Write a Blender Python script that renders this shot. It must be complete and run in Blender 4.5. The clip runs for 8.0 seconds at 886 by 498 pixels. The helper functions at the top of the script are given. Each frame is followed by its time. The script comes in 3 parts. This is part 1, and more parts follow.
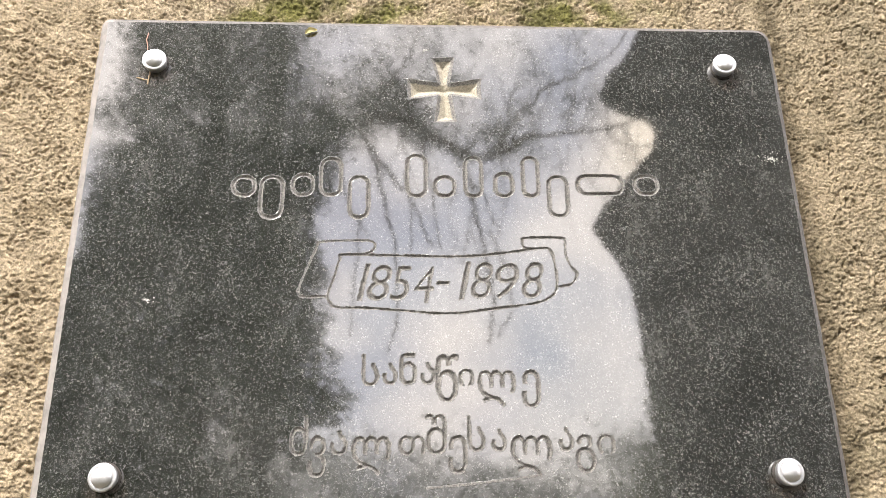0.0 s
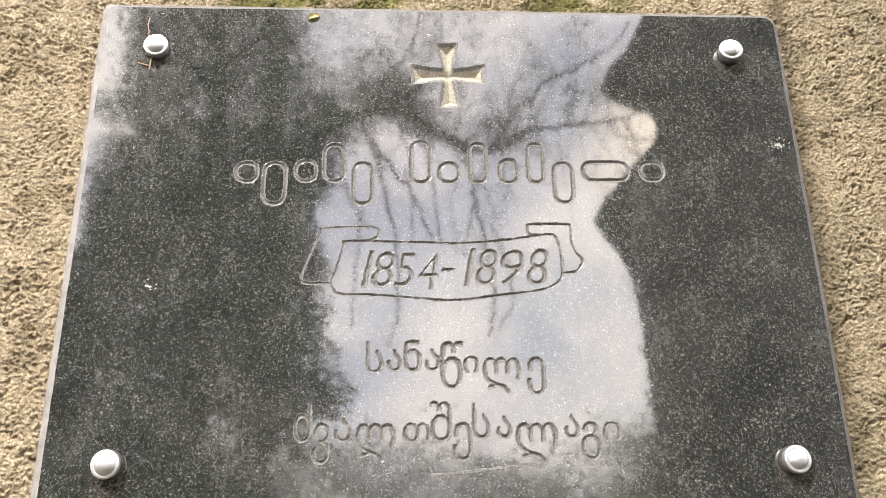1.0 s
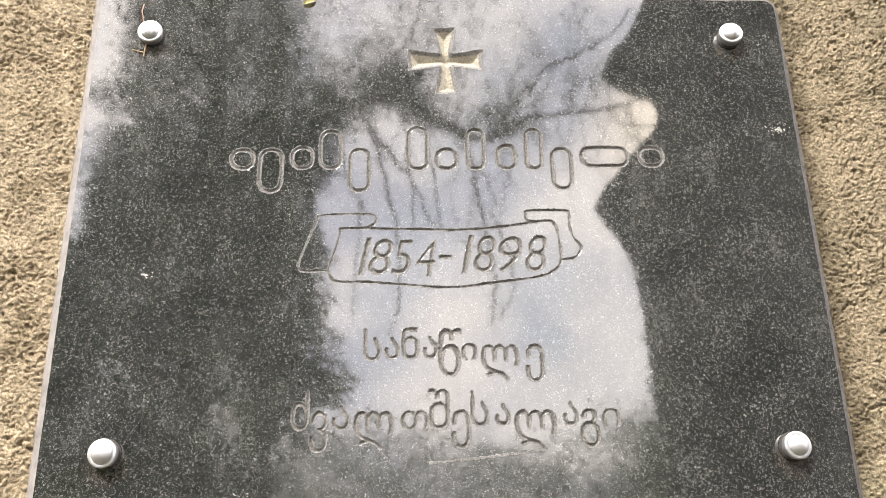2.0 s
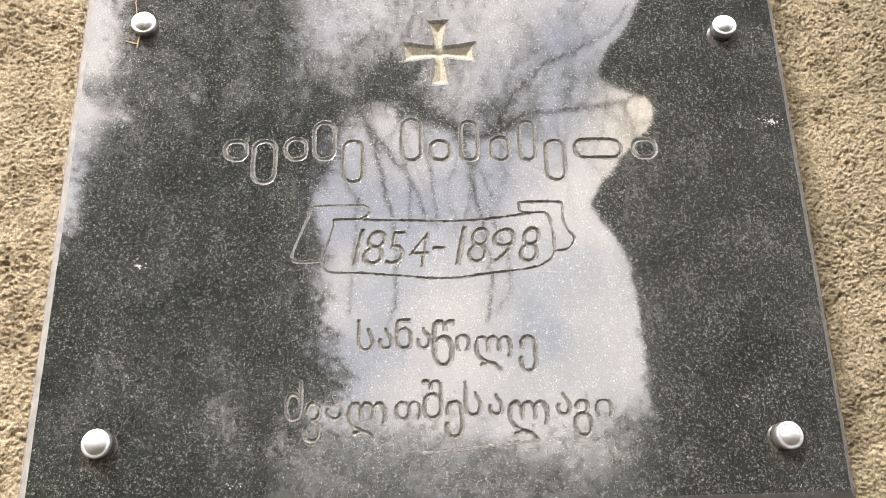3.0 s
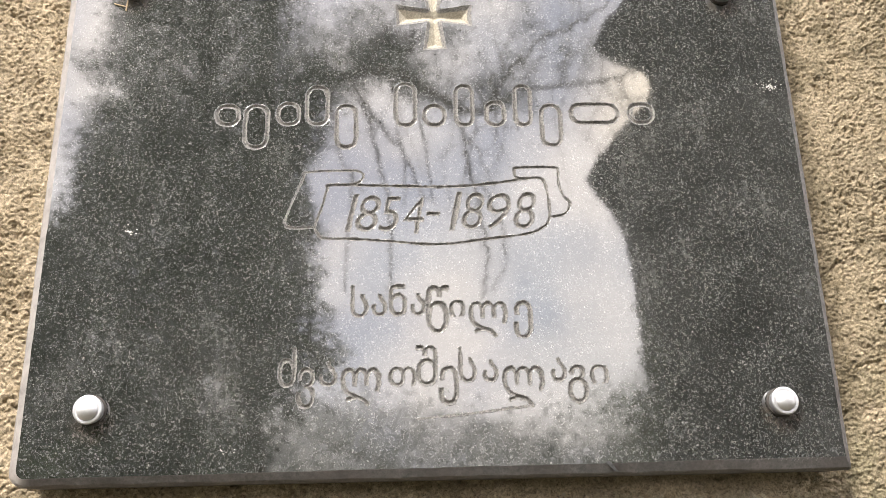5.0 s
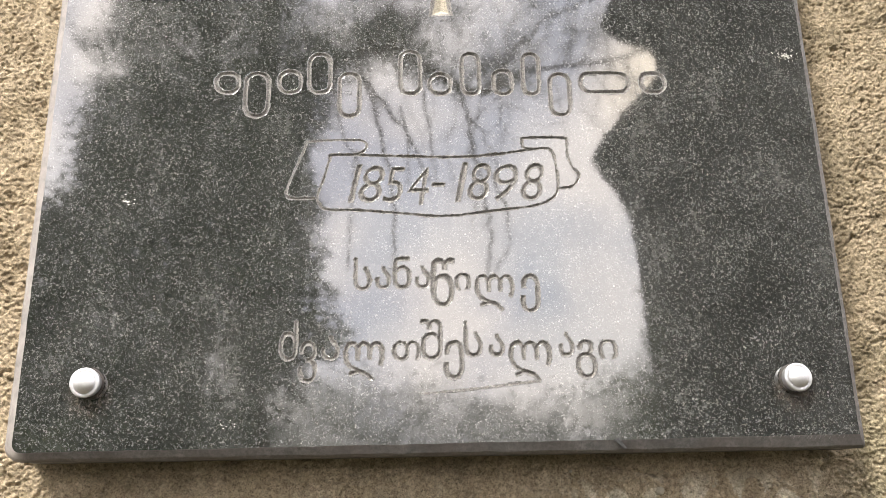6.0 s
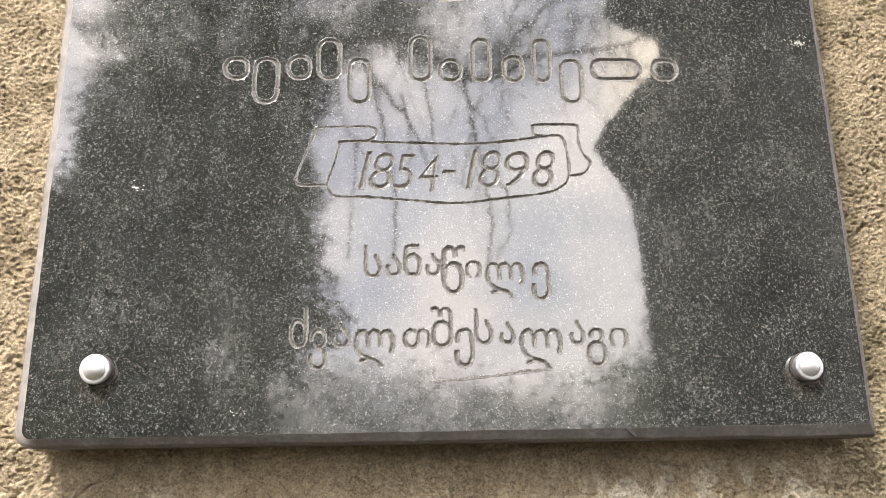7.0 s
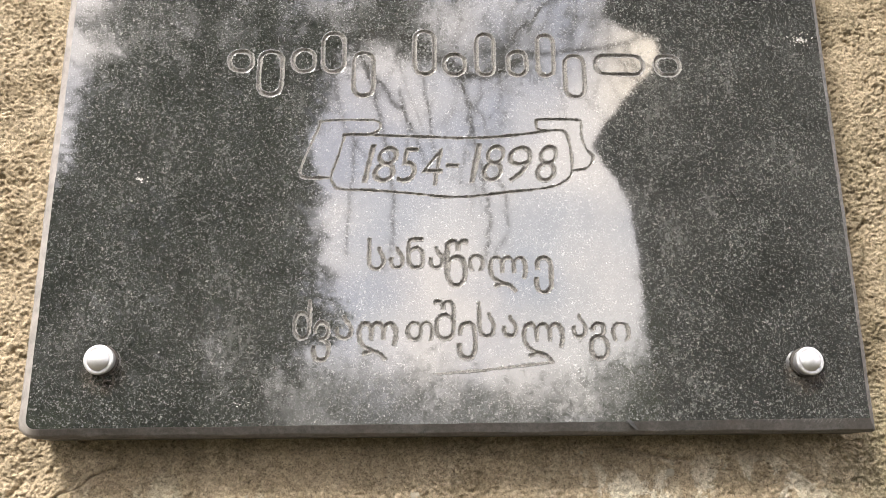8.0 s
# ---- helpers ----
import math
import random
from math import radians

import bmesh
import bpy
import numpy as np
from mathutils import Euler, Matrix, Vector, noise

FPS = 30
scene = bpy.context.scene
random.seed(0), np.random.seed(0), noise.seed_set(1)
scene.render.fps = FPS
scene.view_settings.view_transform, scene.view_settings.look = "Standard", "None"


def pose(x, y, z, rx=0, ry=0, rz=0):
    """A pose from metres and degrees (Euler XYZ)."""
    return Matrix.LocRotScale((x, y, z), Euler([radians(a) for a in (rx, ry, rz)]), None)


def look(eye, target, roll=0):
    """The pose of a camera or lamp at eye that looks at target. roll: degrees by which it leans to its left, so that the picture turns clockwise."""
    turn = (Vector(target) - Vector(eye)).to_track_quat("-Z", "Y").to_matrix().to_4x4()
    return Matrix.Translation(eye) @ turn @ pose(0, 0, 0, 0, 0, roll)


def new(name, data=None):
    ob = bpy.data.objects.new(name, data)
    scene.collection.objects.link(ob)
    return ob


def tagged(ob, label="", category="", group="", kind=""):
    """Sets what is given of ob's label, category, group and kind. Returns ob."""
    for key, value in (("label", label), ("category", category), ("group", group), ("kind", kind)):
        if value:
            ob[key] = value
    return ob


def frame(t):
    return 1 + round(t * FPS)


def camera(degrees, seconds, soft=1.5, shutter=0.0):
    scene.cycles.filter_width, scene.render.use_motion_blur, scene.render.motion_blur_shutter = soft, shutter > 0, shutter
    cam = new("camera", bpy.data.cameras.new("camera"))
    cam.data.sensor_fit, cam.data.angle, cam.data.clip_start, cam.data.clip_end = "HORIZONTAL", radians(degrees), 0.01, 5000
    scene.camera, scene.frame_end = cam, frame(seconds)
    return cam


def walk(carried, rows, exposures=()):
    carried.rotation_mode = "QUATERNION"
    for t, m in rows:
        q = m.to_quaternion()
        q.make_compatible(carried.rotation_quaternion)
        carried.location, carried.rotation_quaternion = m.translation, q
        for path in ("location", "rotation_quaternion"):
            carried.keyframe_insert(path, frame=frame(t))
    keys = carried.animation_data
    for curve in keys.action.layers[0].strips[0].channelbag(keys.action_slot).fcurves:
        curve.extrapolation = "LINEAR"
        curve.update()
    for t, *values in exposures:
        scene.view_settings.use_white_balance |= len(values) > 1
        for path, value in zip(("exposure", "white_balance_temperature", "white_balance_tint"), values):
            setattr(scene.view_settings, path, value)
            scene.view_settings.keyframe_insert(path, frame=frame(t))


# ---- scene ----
cam = camera(56.7, 8.0, soft=0.75)
PATH = [
    (0, (-0.038, -0.627, 1.485), (0.065, 1.247, 2.177), -1.3),
    (0.5, (-0.041, -0.626, 1.483), (0.06, 1.251, 2.166), -1.1),
    (1, (-0.041, -0.62, 1.481), (0.061, 1.258, 2.159), -1.3),
    (1.5, (-0.04, -0.616, 1.483), (0.056, 1.268, 2.145), -1.5),
    (3, (-0.035, -0.615, 1.476), (0.07, 1.274, 2.122), -1.6),
    (3.5, (-0.035, -0.613, 1.476), (0.07, 1.278, 2.117), -1.6),
    (4, (-0.034, -0.611, 1.474), (0.075, 1.282, 2.109), -1.7),
    (4.5, (-0.034, -0.611, 1.471), (0.082, 1.287, 2.089), -1.8),
    (6, (-0.035, -0.589, 1.466), (0.073, 1.33, 2.02), -1.4),
    (6.5, (-0.037, -0.587, 1.465), (0.066, 1.336, 2.006), -1.3),
    (7, (-0.043, -0.586, 1.467), (0.066, 1.341, 1.991), -1.2),
    (7.5, (-0.046, -0.586, 1.465), (0.065, 1.342, 1.986), -1.0),
    (8, (-0.048, -0.587, 1.463), (0.069, 1.341, 1.983), -0.9),
]
EXPOSURE = 1.97
walk(cam, [(t, look(eye, target, roll)) for t, eye, target, roll in PATH],
     [(0, EXPOSURE), (8, EXPOSURE)])

# ---- world and sun ----
SUN_ELEVATION, SUN_TURN = 46.0, 210.0      # degrees; the turn runs clockwise from +y
world = bpy.data.worlds.new("overcast_sky")
scene.world = world
world.use_nodes = True
wn, wl = world.node_tree.nodes, world.node_tree.links
wn.clear()
w_out = wn.new("ShaderNodeOutputWorld")
w_bg = wn.new("ShaderNodeBackground")
w_sky = wn.new("ShaderNodeTexSky")
w_sky.sky_type, w_sky.sun_disc = "NISHITA", False
w_sky.sun_elevation, w_sky.sun_rotation = radians(SUN_ELEVATION), radians(SUN_TURN)
w_sky.air_density, w_sky.dust_density = 1.0, 3.0
w_cloud = wn.new("ShaderNodeTexNoise")
w_cloud.inputs["Scale"].default_value, w_cloud.inputs["Detail"].default_value = 4.6, 6
w_ramp = wn.new("ShaderNodeValToRGB")
w_ramp.color_ramp.elements[0].position, w_ramp.color_ramp.elements[1].position = 0.36, 0.54
w_ramp.color_ramp.elements[0].color, w_ramp.color_ramp.elements[1].color = (0.5, 0.5, 0.5, 1), (1, 1, 1, 1)
w_mix = wn.new("ShaderNodeMix")
w_mix.data_type = "RGBA"
w_tone = wn.new("ShaderNodeTexNoise")
w_tone.inputs["Scale"].default_value, w_tone.inputs["Detail"].default_value = 6.0, 5
w_grey = wn.new("ShaderNodeValToRGB")
w_grey.color_ramp.elements[0].position, w_grey.color_ramp.elements[1].position = 0.38, 0.58
w_grey.color_ramp.elements[0].color, w_grey.color_ramp.elements[1].color = (0.58, 0.57, 0.64, 1), (1.0, 0.92, 0.875, 1)
w_gain = wn.new("ShaderNodeVectorMath")
w_gain.operation = "SCALE"
w_gain.inputs["Scale"].default_value = 12.0
w_co = wn.new("ShaderNodeTexCoord")
wl.new(w_co.outputs["Generated"], w_cloud.inputs["Vector"])
wl.new(w_co.outputs["Generated"], w_tone.inputs["Vector"])
wl.new(w_tone.outputs["Fac"], w_grey.inputs["Fac"])
wl.new(w_grey.outputs["Color"], w_gain.inputs[0])
wl.new(w_gain.outputs["Vector"], w_mix.inputs["B"])
wl.new(w_cloud.outputs["Fac"], w_ramp.inputs["Fac"])
wl.new(w_ramp.outputs["Color"], w_mix.inputs["Factor"])
wl.new(w_sky.outputs["Color"], w_mix.inputs["A"])
# one brighter, sunlit cloud above the wood
w_far = wn.new("ShaderNodeVectorMath")
w_far.operation = "DISTANCE"
w_far.inputs[1].default_value = Vector((1.05, -2.81, 1.50)).normalized()
w_ball = wn.new("ShaderNodeMapRange")
w_ball.interpolation_type = "SMOOTHSTEP"
for _key, _v in (("From Min", 0.125), ("From Max", 0.025), ("To Min", 0.0), ("To Max", 1.0)):
    w_ball.inputs[_key].default_value = _v
w_lit = wn.new("ShaderNodeMix")
w_lit.data_type = "RGBA"
w_lit.inputs["B"].default_value = (14.5, 12.6, 10.4, 1)
wl.new(w_co.outputs["Generated"], w_far.inputs[0])
wl.new(w_far.outputs["Value"], w_ball.inputs["Value"])
wl.new(w_ball.outputs["Result"], w_lit.inputs["Factor"])
wl.new(w_mix.outputs["Result"], w_lit.inputs["A"])
wl.new(w_lit.outputs["Result"], w_bg.inputs["Color"])
w_bg.inputs["Strength"].default_value = 0.15
wl.new(w_bg.outputs["Background"], w_out.inputs["Surface"])

sun_data = bpy.data.lights.new("sun", "SUN")
sun_data.energy, sun_data.angle, sun_data.color = 2.0, radians(14), (1.0, 0.95, 0.86)
sun = new("sun", sun_data)
_e, _a = radians(SUN_ELEVATION), radians(SUN_TURN)
sun.matrix_world = look((6 * math.cos(_e) * math.sin(_a), 6 * math.cos(_e) * math.cos(_a), 6 * math.sin(_e)), (0, 0, 0))


# ---- materials ----
class Nodes:
    """A short way to wire a node material."""

    def __init__(self, name):
        self.mat = bpy.data.materials.new(name)
        self.mat.use_nodes = True
        self.tree = self.mat.node_tree
        self.bsdf = self.tree.nodes["Principled BSDF"]

    def add(self, kind, **sets):
        node = self.tree.nodes.new(kind)
        for key, value in sets.items():
            node.inputs[key.replace("_", " ")].default_value = value
        return node

    def link(self, a, b):
        self.tree.links.new(a, b)

    def coords(self):
        return self.add("ShaderNodeTexCoord").outputs["Object"]

    def noise(self, vec, scale, detail=4, rough=0.6, distort=0.0):
        n = self.add("ShaderNodeTexNoise", Scale=scale, Detail=detail, Roughness=rough, Distortion=distort)
        self.link(vec, n.inputs["Vector"])
        return n.outputs["Fac"]

    def cells(self, vec, scale):
        n = self.add("ShaderNodeTexVoronoi", Scale=scale)
        self.link(vec, n.inputs["Vector"])
        return n

    def ramp(self, fac, a, b, low=(0, 0, 0, 1), high=(1, 1, 1, 1)):
        n = self.add("ShaderNodeValToRGB")
        e = n.color_ramp.elements
        e[0].position, e[1].position, e[0].color, e[1].color = a, b, low, high
        self.link(fac, n.inputs["Fac"])
        return n.outputs["Color"]

    def span(self, value, a, b, low=0.0, high=1.0):
        n = self.add("ShaderNodeMapRange")
        for key, v in (("From Min", a), ("From Max", b), ("To Min", low), ("To Max", high)):
            n.inputs[key].default_value = v
        self.link(value, n.inputs["Value"])
        return n.outputs["Result"]

    def math(self, op, a, b):
        n = self.add("ShaderNodeMath")
        n.operation = op
        for socket, v in zip(n.inputs, (a, b)):
            if isinstance(v, (int, float)):
                socket.default_value = v
            else:
                self.link(v, socket)
        return n.outputs["Value"]

    def mix(self, fac, a, b):
        n = self.add("ShaderNodeMix")
        n.data_type = "RGBA"
        for key, v in (("Factor", fac), ("A", a), ("B", b)):
            if isinstance(v, (int, float, tuple)):
                n.inputs[key].default_value = v
            else:
                self.link(v, n.inputs[key])
        return n.outputs["Result"]

    def scale(self, colour, value):
        n = self.add("ShaderNodeVectorMath")
        n.operation = "SCALE"
        self.link(colour, n.inputs[0])
        self.link(value, n.inputs["Scale"])
        return n.outputs["Vector"]

    def bump(self, height, distance, strength=1.0):
        n = self.add("ShaderNodeBump", Strength=strength, Distance=distance)
        self.link(height, n.inputs["Height"])
        self.link(n.outputs["Normal"], self.bsdf.inputs["Normal"])

    def set(self, key, v):
        if isinstance(v, (int, float, tuple)):
            self.bsdf.inputs[key].default_value = v
        else:
            self.link(v, self.bsdf.inputs[key])


def granite_polished():
    n = Nodes("polished_dark_granite")
    co = n.coords()
    fine, mid = n.noise(co, 560, 3, 0.75, 0.8), n.noise(co, 230, 4, 0.7, 0.4)
    base = n.ramp(mid, 0.34, 0.68, (0.0050, 0.0056, 0.0054, 1), (0.038, 0.039, 0.0375, 1))
    specks = n.ramp(fine, 0.550, 0.615)
    dense = n.span(n.noise(co, 190, 4, 0.7), 0.38, 0.62, 0.15, 1.0)
    base = n.mix(n.math("MULTIPLY", n.math("MULTIPLY", specks, dense), 0.8), base, (0.158, 0.157, 0.150, 1))
    patch = n.span(n.noise(co, 22, 5, 0.7, 0.5), 0.34, 0.66, 0.65, 1.35)
    base = n.scale(base, patch)
    flakes = n.cells(co, 330)
    spark = n.ramp(flakes.outputs["Distance"], 0.18, 0.30, (1, 1, 1, 1), (0, 0, 0, 1))
    keep = n.ramp(n.noise(co, 210, 3), 0.58, 0.64)
    base = n.mix(n.math("MULTIPLY", n.math("MULTIPLY", spark, keep), 0.4), base, (0.34, 0.335, 0.31, 1))
    film = n.ramp(n.noise(co, 5, 5, 0.6), 0.40, 0.72)
    base = n.mix(n.math("MULTIPLY", film, 0.035), base, (0.24, 0.24, 0.21, 1))
    # dust washed down into faint upright streaks
    run_dir = n.add("ShaderNodeMapping")
    run_dir.inputs["Scale"].default_value = (1.0, 1.0, 0.22)
    n.link(co, run_dir.inputs["Vector"])
    washed = n.math("MULTIPLY", n.ramp(n.noise(run_dir.outputs["Vector"], 75, 5, 0.7, 0.3), 0.46, 0.70), n.span(n.noise(co, 11, 4, 0.6), 0.38, 0.60))
    base = n.mix(n.math("MULTIPLY", washed, 0.065), base, (0.34, 0.335, 0.32, 1))
    # rusty dirt that has run from under the four caps
    for at in ((-0.251, 0, 0.168), (0.252, 0, 0.172), (-0.250, 0, -0.181), (0.253, 0, -0.182)):
        far = n.add("ShaderNodeVectorMath")
        far.operation = "DISTANCE"
        n.link(co, far.inputs[0])
        far.inputs[1].default_value = at
        run = n.math("MULTIPLY", n.span(far.outputs["Value"], 0.018, 0.008), n.span(n.noise(co, 160, 4, 0.7), 0.38, 0.6))
        base = n.mix(n.math("MULTIPLY", run, 0.55), base, (0.085, 0.066, 0.052, 1))
    # the cut grooves are unpolished, paler stone
    sep = n.add("ShaderNodeSeparateXYZ")
    n.link(co, sep.inputs[0])
    cut = n.span(sep.outputs["Y"], 0.00001, 0.00008)
    grit = n.noise(co, 760, 4, 0.8, 1.0)
    tan = n.ramp(grit, 0.42, 0.60, (0.016, 0.0145, 0.013, 1), (0.26, 0.245, 0.225, 1))
    # the deep cross is cut with a coarser tool and has kept sandy dust
    sandy = n.ramp(grit, 0.34, 0.60, (0.13, 0.112, 0.08, 1), (0.50, 0.45, 0.35, 1))
    tan = n.mix(n.span(sep.outputs["Y"], 0.0020, 0.0027), tan, sandy)
    n.set("Base Color", n.mix(n.math("MULTIPLY", cut, 0.9), base, tan))
    rough = n.math("ADD", n.span(n.noise(co, 30, 4), 0.3, 0.7, 0.028, 0.048), n.math("MULTIPLY", specks, 0.05))
    n.set("Roughness", n.math("MAXIMUM", rough, n.math("MULTIPLY", cut, 0.85)))
    n.set("IOR", 1.95)
    grain = n.math("ADD", n.math("MULTIPLY", fine, 0.0010), n.math("MULTIPLY", grit, cut))
    n.bump(grain, 0.0014, 0.8)
    return n.mat


def granite_sawn():
    n = Nodes("sawn_granite_edge")
    co = n.coords()
    c = n.ramp(n.noise(co, 300, 5, 0.8), 0.38, 0.64, (0.025, 0.027, 0.026, 1), (0.125, 0.117, 0.112, 1))
    dirt = n.ramp(n.noise(co, 25, 4), 0.45, 0.7)
    c = n.mix(n.math("MULTIPLY", dirt, 0.5), c, (0.085, 0.064, 0.056, 1))
    # unevenly paler along one upright edge and slightly on top
    sep = n.add("ShaderNodeSeparateXYZ")
    n.link(co, sep.inputs[0])
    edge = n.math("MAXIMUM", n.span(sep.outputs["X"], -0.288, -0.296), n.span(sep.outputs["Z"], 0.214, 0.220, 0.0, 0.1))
    pale_edge = n.math("MULTIPLY", edge, n.span(n.noise(co, 60, 5, 0.7), 0.32, 0.62, 0.3, 0.9))
    # lower edge darkened: the shade of its down-facing side, put into the colour
    low_edge_shade = n.math("MULTIPLY", n.span(sep.outputs["Z"], -0.205, -0.212), n.span(n.noise(co, 45, 5, 0.7), 0.3, 0.6, 0.2, 0.75))
    c = n.mix(low_edge_shade, c, (0.030, 0.027, 0.025, 1))
    n.set("Base Color", n.mix(pale_edge, c, (0.235, 0.215, 0.20, 1)))
    n.set("Roughness", 0.6)
    n.bump(n.noise(co, 400, 4, 0.7), 0.0006, 0.5)
    return n.mat


def plaster():
    n = Nodes("weathered_ochre_plaster")
    co = n.coords()
    c = n.ramp(n.noise(co, 28, 6, 0.7), 0.32, 0.70, (0.262, 0.210, 0.141, 1), (0.41, 0.34, 0.246, 1))
    grains = n.span(n.noise(co, 420, 4, 0.8, 0.6), 0.34, 0.64, 0.55, 1.55)
    crumbs = n.span(n.noise(co, 130, 4, 0.75, 0.4), 0.34, 0.62, 0.80, 1.14)
    warm = n.ramp(n.noise(co, 7, 3), 0.42, 0.66)
    c = n.mix(n.math("MULTIPLY", warm, 0.35), c, (0.35, 0.28, 0.19, 1))
    sep = n.add("ShaderNodeSeparateXYZ")
    n.link(co, sep.inputs[0])
    x, z = sep.outputs["X"], sep.outputs["Z"]
    # green moss on the ledge above the slab
    band = n.math("MULTIPLY", n.span(z, 1.93, 1.95), n.span(z, 2.035, 1.985))
    band = n.math("MULTIPLY", band, n.math("MULTIPLY", n.span(x, -0.25, -0.19), n.span(x, 0.26, 0.16)))
    spots = n.ramp(n.noise(co, 22, 5, 0.7), 0.42, 0.58)
    c = n.mix(n.math("MULTIPLY", n.math("MULTIPLY", band, spots), 0.9), c, (0.115, 0.115, 0.03, 1))
    # grey run-off stain under the slab, in vertical tongues
    st = n.add("ShaderNodeMapping")
    st.inputs["Scale"].default_value = (1.0, 1.0, 0.22)
    n.link(co, st.inputs["Vector"])
    tongues = n.noise(st.outputs["Vector"], 20, 5, 0.65)
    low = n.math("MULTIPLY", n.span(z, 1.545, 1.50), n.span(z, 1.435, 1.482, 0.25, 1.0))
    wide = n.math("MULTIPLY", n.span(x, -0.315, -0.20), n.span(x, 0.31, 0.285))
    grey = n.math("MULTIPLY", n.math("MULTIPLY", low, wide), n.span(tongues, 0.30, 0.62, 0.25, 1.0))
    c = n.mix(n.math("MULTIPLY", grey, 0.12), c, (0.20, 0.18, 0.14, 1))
    lime = n.math("MULTIPLY", n.ramp(n.noise(st.outputs["Vector"], 34, 4, 0.6), 0.55, 0.64), n.span(z, 1.47, 1.44))
    c = n.mix(n.math("MULTIPLY", lime, 0.6), c, (0.58, 0.53, 0.42, 1))
    algae = n.math("MULTIPLY", n.math("MULTIPLY", n.span(x, 0.26, 0.33), n.span(z, 1.62, 1.46)), n.span(n.noise(co, 26, 5, 0.7), 0.40, 0.58))
    c = n.mix(n.math("MULTIPLY", algae, 0.6), c, (0.19, 0.18, 0.105, 1))
    # the wall's right end, duller and darker: its shade is put into the colour
    green = n.math("MULTIPLY", n.span(x, 0.27, 0.33), n.span(n.noise(co, 18, 5, 0.7), 0.38, 0.62, 0.3, 1.0))
    c = n.mix(n.math("MULTIPLY", green, 0.65), c, (0.172, 0.146, 0.098, 1))
    cream = n.math("MULTIPLY", n.math("MULTIPLY", n.span(x, 0.05, 0.12), n.span(x, 0.31, 0.24)), n.math("MULTIPLY", n.span(z, 1.475, 1.452), n.span(n.noise(co, 46, 5, 0.6, 0.6), 0.49, 0.55)))
    c = n.mix(n.math("MULTIPLY", cream, 0.9), c, (0.56, 0.51, 0.41, 1))
    # damp tongues under the slab, with the slab's shade put into their colour
    damp_shade = n.math("MULTIPLY", n.math("MULTIPLY", n.span(z, 1.452, 1.486), wide), n.span(n.noise(st.outputs["Vector"], 30, 4, 0.6), 0.46, 0.60))
    c = n.mix(n.math("MULTIPLY", damp_shade, 0.3), c, (0.085, 0.072, 0.052, 1))
    # the slab's shade on the wall along its upright edge, put into the colour
    edge_shade = n.math("MULTIPLY", n.math("MULTIPLY", n.span(x, 0.314, 0.322), n.span(x, 0.343, 0.330)), n.math("MULTIPLY", n.span(z, 1.50, 1.56), n.span(n.noise(co, 55, 5, 0.7), 0.34, 0.58, 0.2, 1.0)))
    c = n.mix(n.math("MULTIPLY", edge_shade, 0.7), c, (0.085, 0.068, 0.042, 1))
    sand = n.cells(co, 430)
    holes = n.span(sand.outputs["Distance"], 0.10, 0.34, 0.45, 1.0)
    some = n.span(n.noise(co, 90, 3), 0.42, 0.58)
    n.set("Base Color", n.scale(n.scale(n.scale(c, grains), crumbs), n.math("MAXIMUM", holes, some)))
    n.set("Roughness", 0.95)
    n.set("Specular IOR Level", 0.15)
    n.bump(n.math("ADD", n.noise(co, 900, 4, 0.75), n.noise(co, 480, 3, 0.7)), 0.0013, 0.9)
    return n.mat


def plain(name, low, high, scale, rough=0.8, metal=0.0, relief=0.0):
    """A surface between two colours, with noise at two scales."""
    n = Nodes(name)
    co = n.coords()
    a = n.ramp(n.noise(co, scale, 5, 0.65), 0.3, 0.7, (*low, 1), (*high, 1))
    b = n.ramp(n.noise(co, scale * 9, 3, 0.6), 0.3, 0.7, (*low, 1), (*high, 1))
    n.set("Base Color", n.mix(0.4, a, b))
    n.set("Roughness", n.span(n.noise(co, scale * 3, 3), 0.3, 0.7, rough * 0.85, min(1.0, rough * 1.15)))
    n.set("Metallic", metal)
    if relief:
        n.bump(n.noise(co, scale * 6, 4, 0.7), relief, 0.7)
    return n.mat


def foliage(name, low, high):
    n = Nodes(name)
    r = n.add("ShaderNodeNewGeometry").outputs["Random Per Island"]
    n.set("Base Color", n.ramp(r, 0.0, 1.0, (*low, 1), (*high, 1)))
    n.set("Roughness", 0.6)
    return n.mat


GRANITE, SAWN, PLASTER = granite_polished(), granite_sawn(), plaster()
STEEL = plain("satin_steel", (0.46, 0.46, 0.47), (0.58, 0.58, 0.59), 120, 0.52, 1.0)
CAP_SHADE = plain("cap_contact_shade", (0.018, 0.015, 0.013), (0.04, 0.033, 0.029), 200, 0.85)
STRAW = plain("dry_straw", (0.30, 0.21, 0.12), (0.48, 0.36, 0.22), 300, 0.7)
PINK_STRAW = plain("reddish_straw", (0.24, 0.13, 0.09), (0.40, 0.25, 0.19), 300, 0.7)
LEAF_DRY = plain("yellowed_leaf", (0.44, 0.40, 0.17), (0.64, 0.58, 0.32), 200, 0.55)
LIME = plain("lime_spatter", (0.34, 0.335, 0.31), (0.52, 0.51, 0.48), 300, 0.9)
STONE_DUST = plain("crushed_stone", (0.10, 0.10, 0.098), (0.22, 0.215, 0.205), 300, 0.9)
TAR = plain("black_speck", (0.01, 0.01, 0.01), (0.03, 0.03, 0.03), 300, 0.8)
PIER_STONE = plain("dark_weathered_stone", (0.022, 0.024, 0.021), (0.06, 0.06, 0.052), 6, 0.9, 0.0, 0.01)
EARTH = plain("trodden_earth_and_grass", (0.03, 0.035, 0.015), (0.075, 0.062, 0.036), 0.8, 0.95, 0.0, 0.02)
